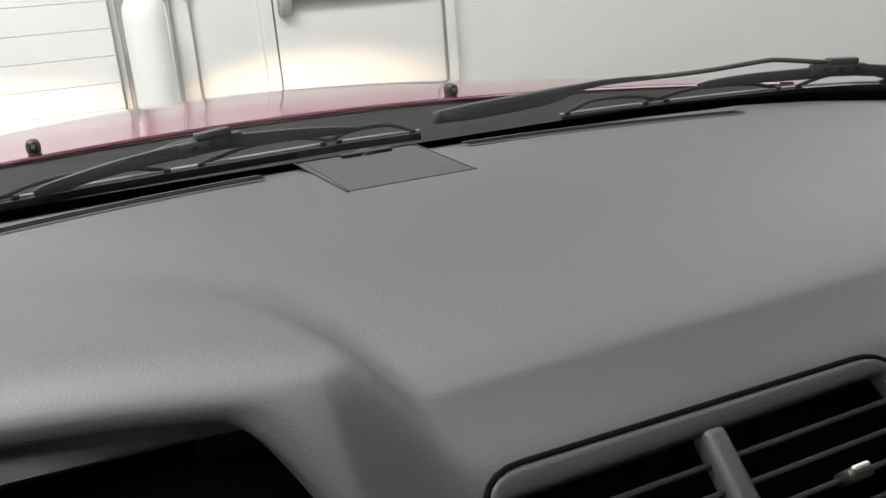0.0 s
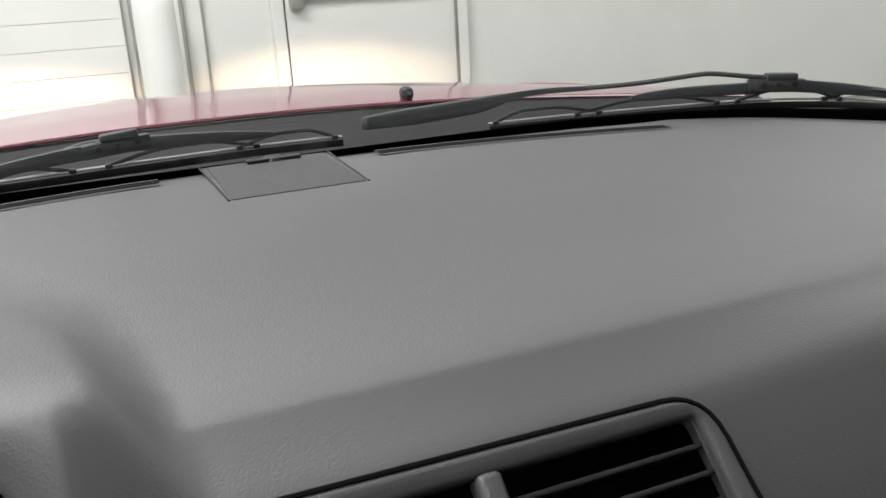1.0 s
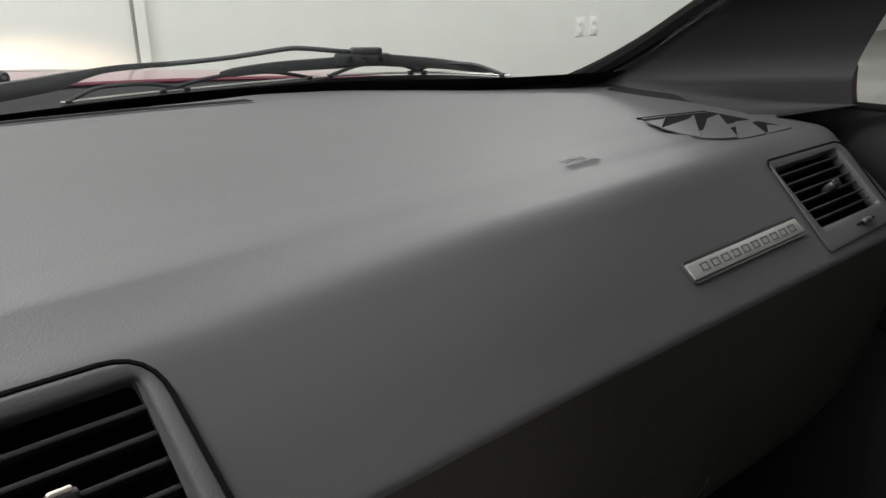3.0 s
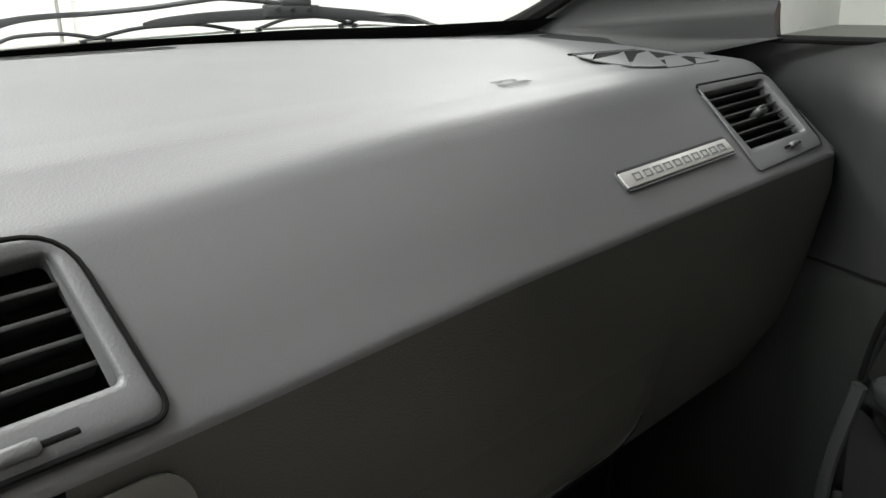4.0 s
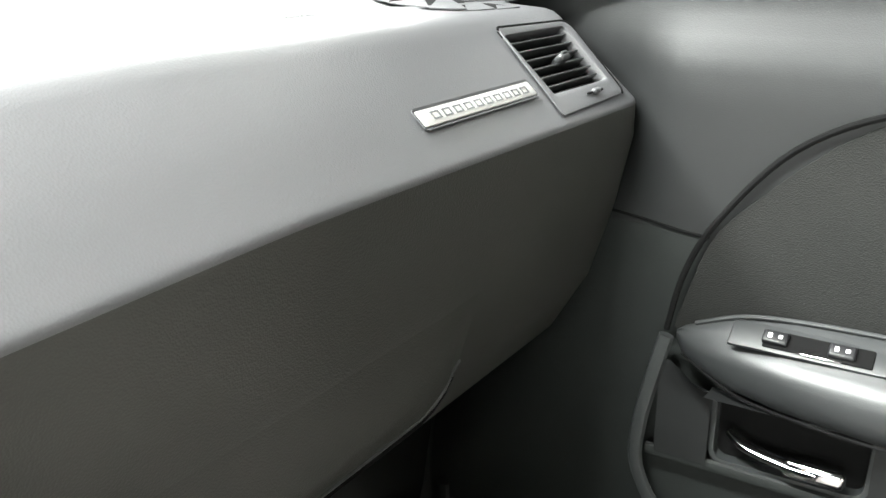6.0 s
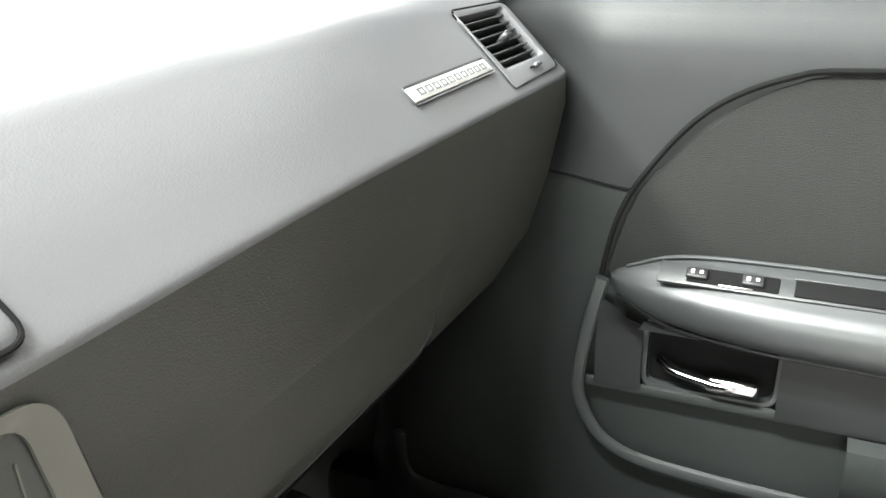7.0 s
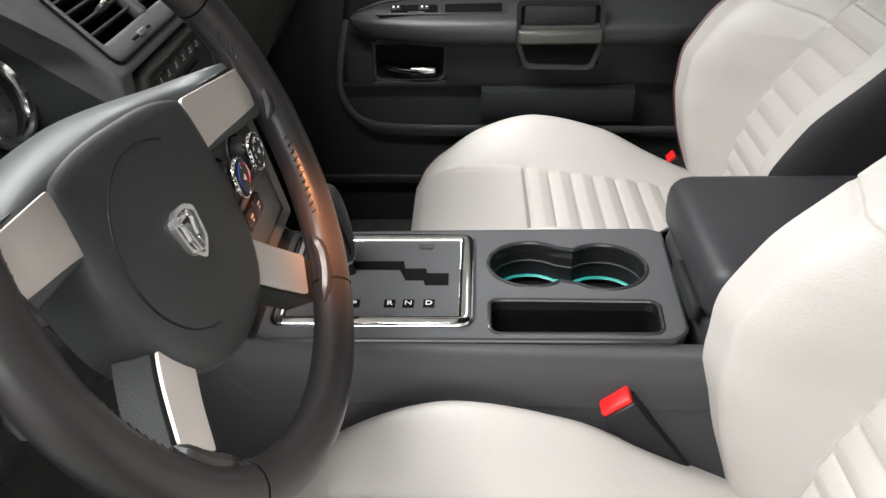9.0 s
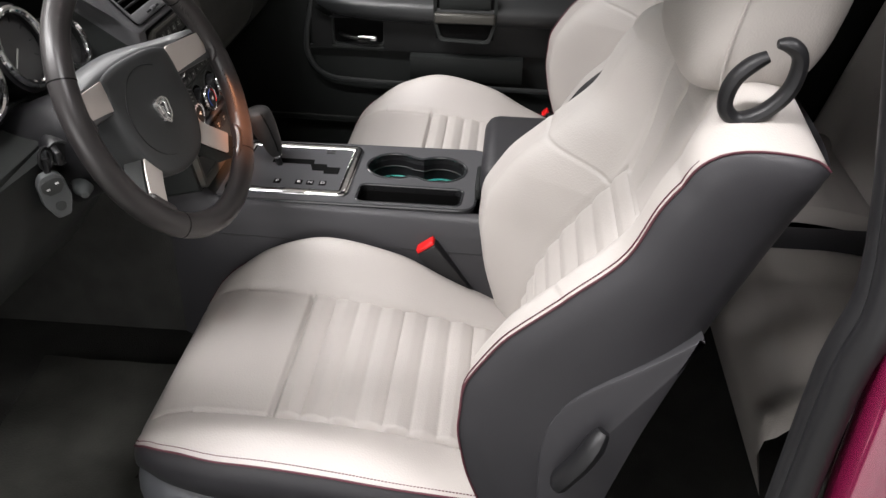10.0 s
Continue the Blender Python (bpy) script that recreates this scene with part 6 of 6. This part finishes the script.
for cx in (-0.265, 0.265):
    rows = []
    for j in range(30):
        y = -0.645 - 0.42 * j / 29
        row = []
        for i in range(33):
            u = -1 + 2 * i / 32
            z = 0.515 - 0.045 * smooth01((y + 0.70) / 0.055) - 0.03 * smooth01((-0.80 - y) / 0.25) + 0.028 * smooth01((abs(u) - 0.62) / 0.3) - 0.03 * smooth01((abs(u) - 0.93) / 0.07)
            s_ = (y + 0.72) / 0.04
            if abs(u) < 0.6 and y < -0.72:
                z += 0.005 * (abs(s_ - round(s_)) * 2) ** 0.6
            row.append((cx + u * 0.200, y, z))
        rows.append(row)
    rows.insert(0, [(p[0], p[1] + 0.004, p[2] - 0.03) for p in rows[0]])
    rows.insert(0, [(p[0], p[1] - 0.02, 0.36) for p in rows[0]])
    part("cushion", grid(rows), M_LEATHER, rs, "ivory leather rear cushion", angle=70)
    rows = []
    for j in range(30):
        z = 0.50 + 0.44 * j / 29
        row = []
        for i in range(33):
            u = -1 + 2 * i / 32
            y = -0.98 - 0.28 * (z - 0.5) + 0.03 * smooth01((abs(u) - 0.6) / 0.3) - 0.03 * smooth01((abs(u) - 0.93) / 0.07) - 0.05 * smooth01((z - 0.89) / 0.05)
            s_ = (z - 0.5) / 0.04
            if abs(u) < 0.55 and z < 0.84:
                y += 0.005 * (abs(s_ - round(s_)) * 2) ** 0.6
            row.append((cx + u * 0.25, y, z))
        rows.append(row)
    part("backrest", grid(rows), M_LEATHER, rs, "ivory leather rear backrest", angle=70)
part("divider", box((0.10, 0.40, 0.16), (0, -0.86, 0.44), 0.02), M_SIDE, rs)

# ---- rest of the shell round the cabin ----
for sx in (-1, 1):
    part("quarter_panel", box((0.05, 1.1, 0.66), (sx * 0.882, -1.078, 0.64), 0.012, None, 3), M_PAINT, bd, "fuchsia rear quarter panel")
    for q in (-0.008, 0.013):
        part("door_seal", sweep(spline([(sx * (0.856 + q), -0.47, 0.30), (sx * (0.856 + q), -0.500, 0.60), (sx * (0.856 + q), -0.512, 0.90), (sx * (0.843 + q), -0.525, 1.02), (sx * (0.74 + q), -0.50, 1.30)], 24), ring(0.012, 12, 0.014), up=(1, 0, 0)), M_BLACK, bd, "black door aperture seal")
    part("quarter_trim", box((0.03, 0.90, 0.62), (sx * 0.70, -1.12, 0.70), 0.02), M_LOWER, bd, "dark rear side trim")
for sx in (-1, 1):
    part("rear_pillar", thicken(grid([[(sx * (0.715 - 0.10 * t), y0 - 0.16 * t, 0.95 + 0.44 * t) for t in (0, 0.25, 0.5, 0.75, 1)] for y0 in (-0.60, -0.75, -0.90, -1.05, -1.20, -1.33)]), 0.02), M_LOWER, bd, "dark broad rear roof pillar trim")
rows = [[(x, 0.0 - 1.34 * j / 8, 1.345 + 0.03 * math.sin(math.pi * j / 8) - 0.05 * (x / 0.62) ** 2) for x in [-0.60 + 1.2 * i / 12 for i in range(13)]] for j in range(9)]
part("headliner", grid(rows), M_SIDE, bd, "dark cloth headliner")
# unseen wall added up to the roof, blocks light where a rear window belongs
part("rear_bulkhead", box((1.5, 0.03, 1.14), (0, -1.345, 0.80), 0.01), M_LOWER, bd)
part("parcel_shelf", box((1.4, 0.30, 0.03), (0, -1.24, 0.955), 0.01), M_LOWER, bd)

# ---- wipers ----
def slab(a, b, r=0.35):
    """A flat section with rounded corners."""
    return [(p.x, p.y) for p in rounded([(-a, -b), (a, -b), (a, b), (-a, b)], min(a, b) * r, 2)]


def wiper(blade, bridge, blk, arm, rod, label):
    """A parked wiper: rubber blade on a spring rail, claws, a deep bridge, its joint, a flat arm and a thin bent rod."""
    w = thing("windscreen_wiper", label, "wiper", (0, 0, 0), group="wipers")
    bl = spline(blade, 60)
    part("squeegee", sweep([p + Vector((0, -0.003, -0.006)) for p in bl], ring(0.0020, 6, 0.0042)), M_BLACK, w, "black rubber blade")
    part("rail", sweep(bl, ring(0.0024, 6, 0.0014)), M_GREYM, w, "bright spring rail")
    bs = spline(bridge, 36)
    br = part("bridge", sweep([p + Vector((0, 0, -0.0055)) for p in bs], slab(0.0036, 0.0060), scale=lambda s: lerp_table([(0, 0.35), (0.07, 0.8), (0.3, 1.0), (0.5, 1.15), (0.75, 1.0), (0.94, 0.7), (1, 0.35)], s)), M_RUBBER, w, "weathered black bridge")
    n = len(bl)
    for k in (9, 21, 38, 50):
        a, b = bl[k - 7], bl[min(n - 1, k + 7)]
        c = bl[k] + Vector((0, 0, 0.0105))
        part("claw", sweep(spline([a + Vector((0, 0, 0.0005)), a.lerp(c, 0.55) + Vector((0, 0, 0.0035)), c, c.lerp(b, 0.45) + Vector((0, 0, 0.0035)), b + Vector((0, 0, 0.0005))], 18), ring(0.0017, 6, 0.0022)), M_RUBBER, br)
        for q in (a, b):
            part("clip", box((0.007, 0.006, 0.0045), (0, 0, 0), 0.0012, pose(q.x, q.y, q.z)), M_RUBBER, br)
    d = (bs[20] - bs[16]).normalized()
    jm = frame_at(Vector(blk), d, (0, 1, 0))
    k_ = part("joint", box((0.062, 0.012, 0.014), (0, 0, -0.003), 0.003, jm), M_RUBBER, w)
    part("cap", box((0.034, 0.013, 0.008), (0.004, 0, 0.006), 0.0025, jm), M_RUBBER, k_)
    for q in (-0.016, 0.0, 0.018):
        part("pin", disc(0.0030, 0.0150, (q, -0.002, 0.0), frame_at(Vector(blk), d, (0, 0, 1)), 12), M_BLACK, k_)
    part("arm", sweep(spline(arm, 24), slab(0.0062, 0.0085), scale=lambda s: lerp_table([(0, 0.80), (0.22, 1.05), (0.50, 0.95), (0.72, 0.40), (1, 0.28)], s)), M_RUBBER, w, "painted steel wiper arm")
    part("rod", sweep(spline(rod, 24), ring(0.0026, 8)), M_RUBBER, w, "thin bent wiper rod")
    part("pivot", disc(0.008, 0.014, arm[0], None, 18, 0.006, 0.003), M_RUBBER, w)


wiper([(0.245, 0.886, 1.001), (0.317, 0.867, 1.003), (0.452, 0.833, 1.004), (0.540, 0.797, 1.005), (0.608, 0.742, 1.004), (0.648, 0.668, 1.002)],
      [(0.394, 0.842, 1.022), (0.445, 0.817, 1.026), (0.506, 0.788, 1.027), (0.531, 0.777, 1.029), (0.565, 0.765, 1.025), (0.610, 0.738, 1.019), (0.648, 0.696, 1.011)], (0.531, 0.777, 1.026),
      [(0.136, 0.965, 1.004), (0.190, 0.940, 1.010), (0.245, 0.915, 1.017), (0.295, 0.887, 1.028), (0.356, 0.860, 1.030)],
      [(0.350, 0.862, 1.030), (0.400, 0.835, 1.033), (0.453, 0.807, 1.039), (0.472, 0.800, 1.0385), (0.504, 0.785, 1.034), (0.535, 0.775, 1.030)], "weathered black wiper parked along the windscreen base")
wiper([(-0.450, 0.862, 0.998), (-0.308, 0.900, 1.000), (-0.150, 0.915, 1.001), (0.000, 0.926, 1.001), (0.095, 0.926, 1.000)],
      [(-0.280, 0.893, 1.008), (-0.250, 0.895, 1.013), (-0.205, 0.897, 1.020), (-0.150, 0.900, 1.025), (-0.125, 0.902, 1.027), (-0.090, 0.903, 1.026), (-0.040, 0.905, 1.024), (0.022, 0.908, 1.019)], (-0.125, 0.902, 1.024),
      [(-0.560, 0.945, 0.950), (-0.480, 0.950, 0.958), (-0.390, 0.948, 0.970), (-0.300, 0.940, 0.985), (-0.220, 0.925, 1.004)],
      [(-0.225, 0.925, 1.004), (-0.190, 0.918, 1.014), (-0.155, 0.910, 1.024), (-0.125, 0.903, 1.027)], "weathered black wiper parked along the windscreen base")

# neighbouring car beyond the side window
nc = thing("parked_car", "glossy red car with white stripes parked in the next bay", "car", (4.75, -1.25, 0.0))
rows = []
for j in range(21):
    y = -2.2 + 4.4 * j / 20
    h = lerp_table([(-2.2, 0.55), (-1.8, 0.80), (-0.9, 0.86), (0.6, 0.84), (1.8, 0.78), (2.2, 0.55)], y)
    rows.append([(0.9 * math.copysign(abs(math.cos(math.pi * i / 16)) ** 0.5, math.cos(math.pi * i / 16)), y, 0.2 + (h - 0.2) * abs(math.sin(math.pi * i / 16)) ** 0.5) for i in range(17)])
part("body", grid(rows, cap=True), mat("red_car_paint", (0.35, 0.008, 0.02), 0.3, 0.2, mottle=0.02, coat=1.0), nc)
for q in (-0.25, 0.25):
    part("stripe", grid([[(q - 0.10, r[8][1], r[8][2] + 0.012), (q + 0.10, r[8][1], r[8][2] + 0.012)] for r in rows[1:-1]]), M_WHITE, nc)
for wx in (-0.8, 0.8):
    for wy in (-1.4, 1.4):
        part("wheel", disc(0.32, 0.2, (0, 0, 0), frame_at((wx, wy, 0.32), (0, 1, 0), (0, 0, 1)), 28, bevel=0.03), M_BLACK, nc)
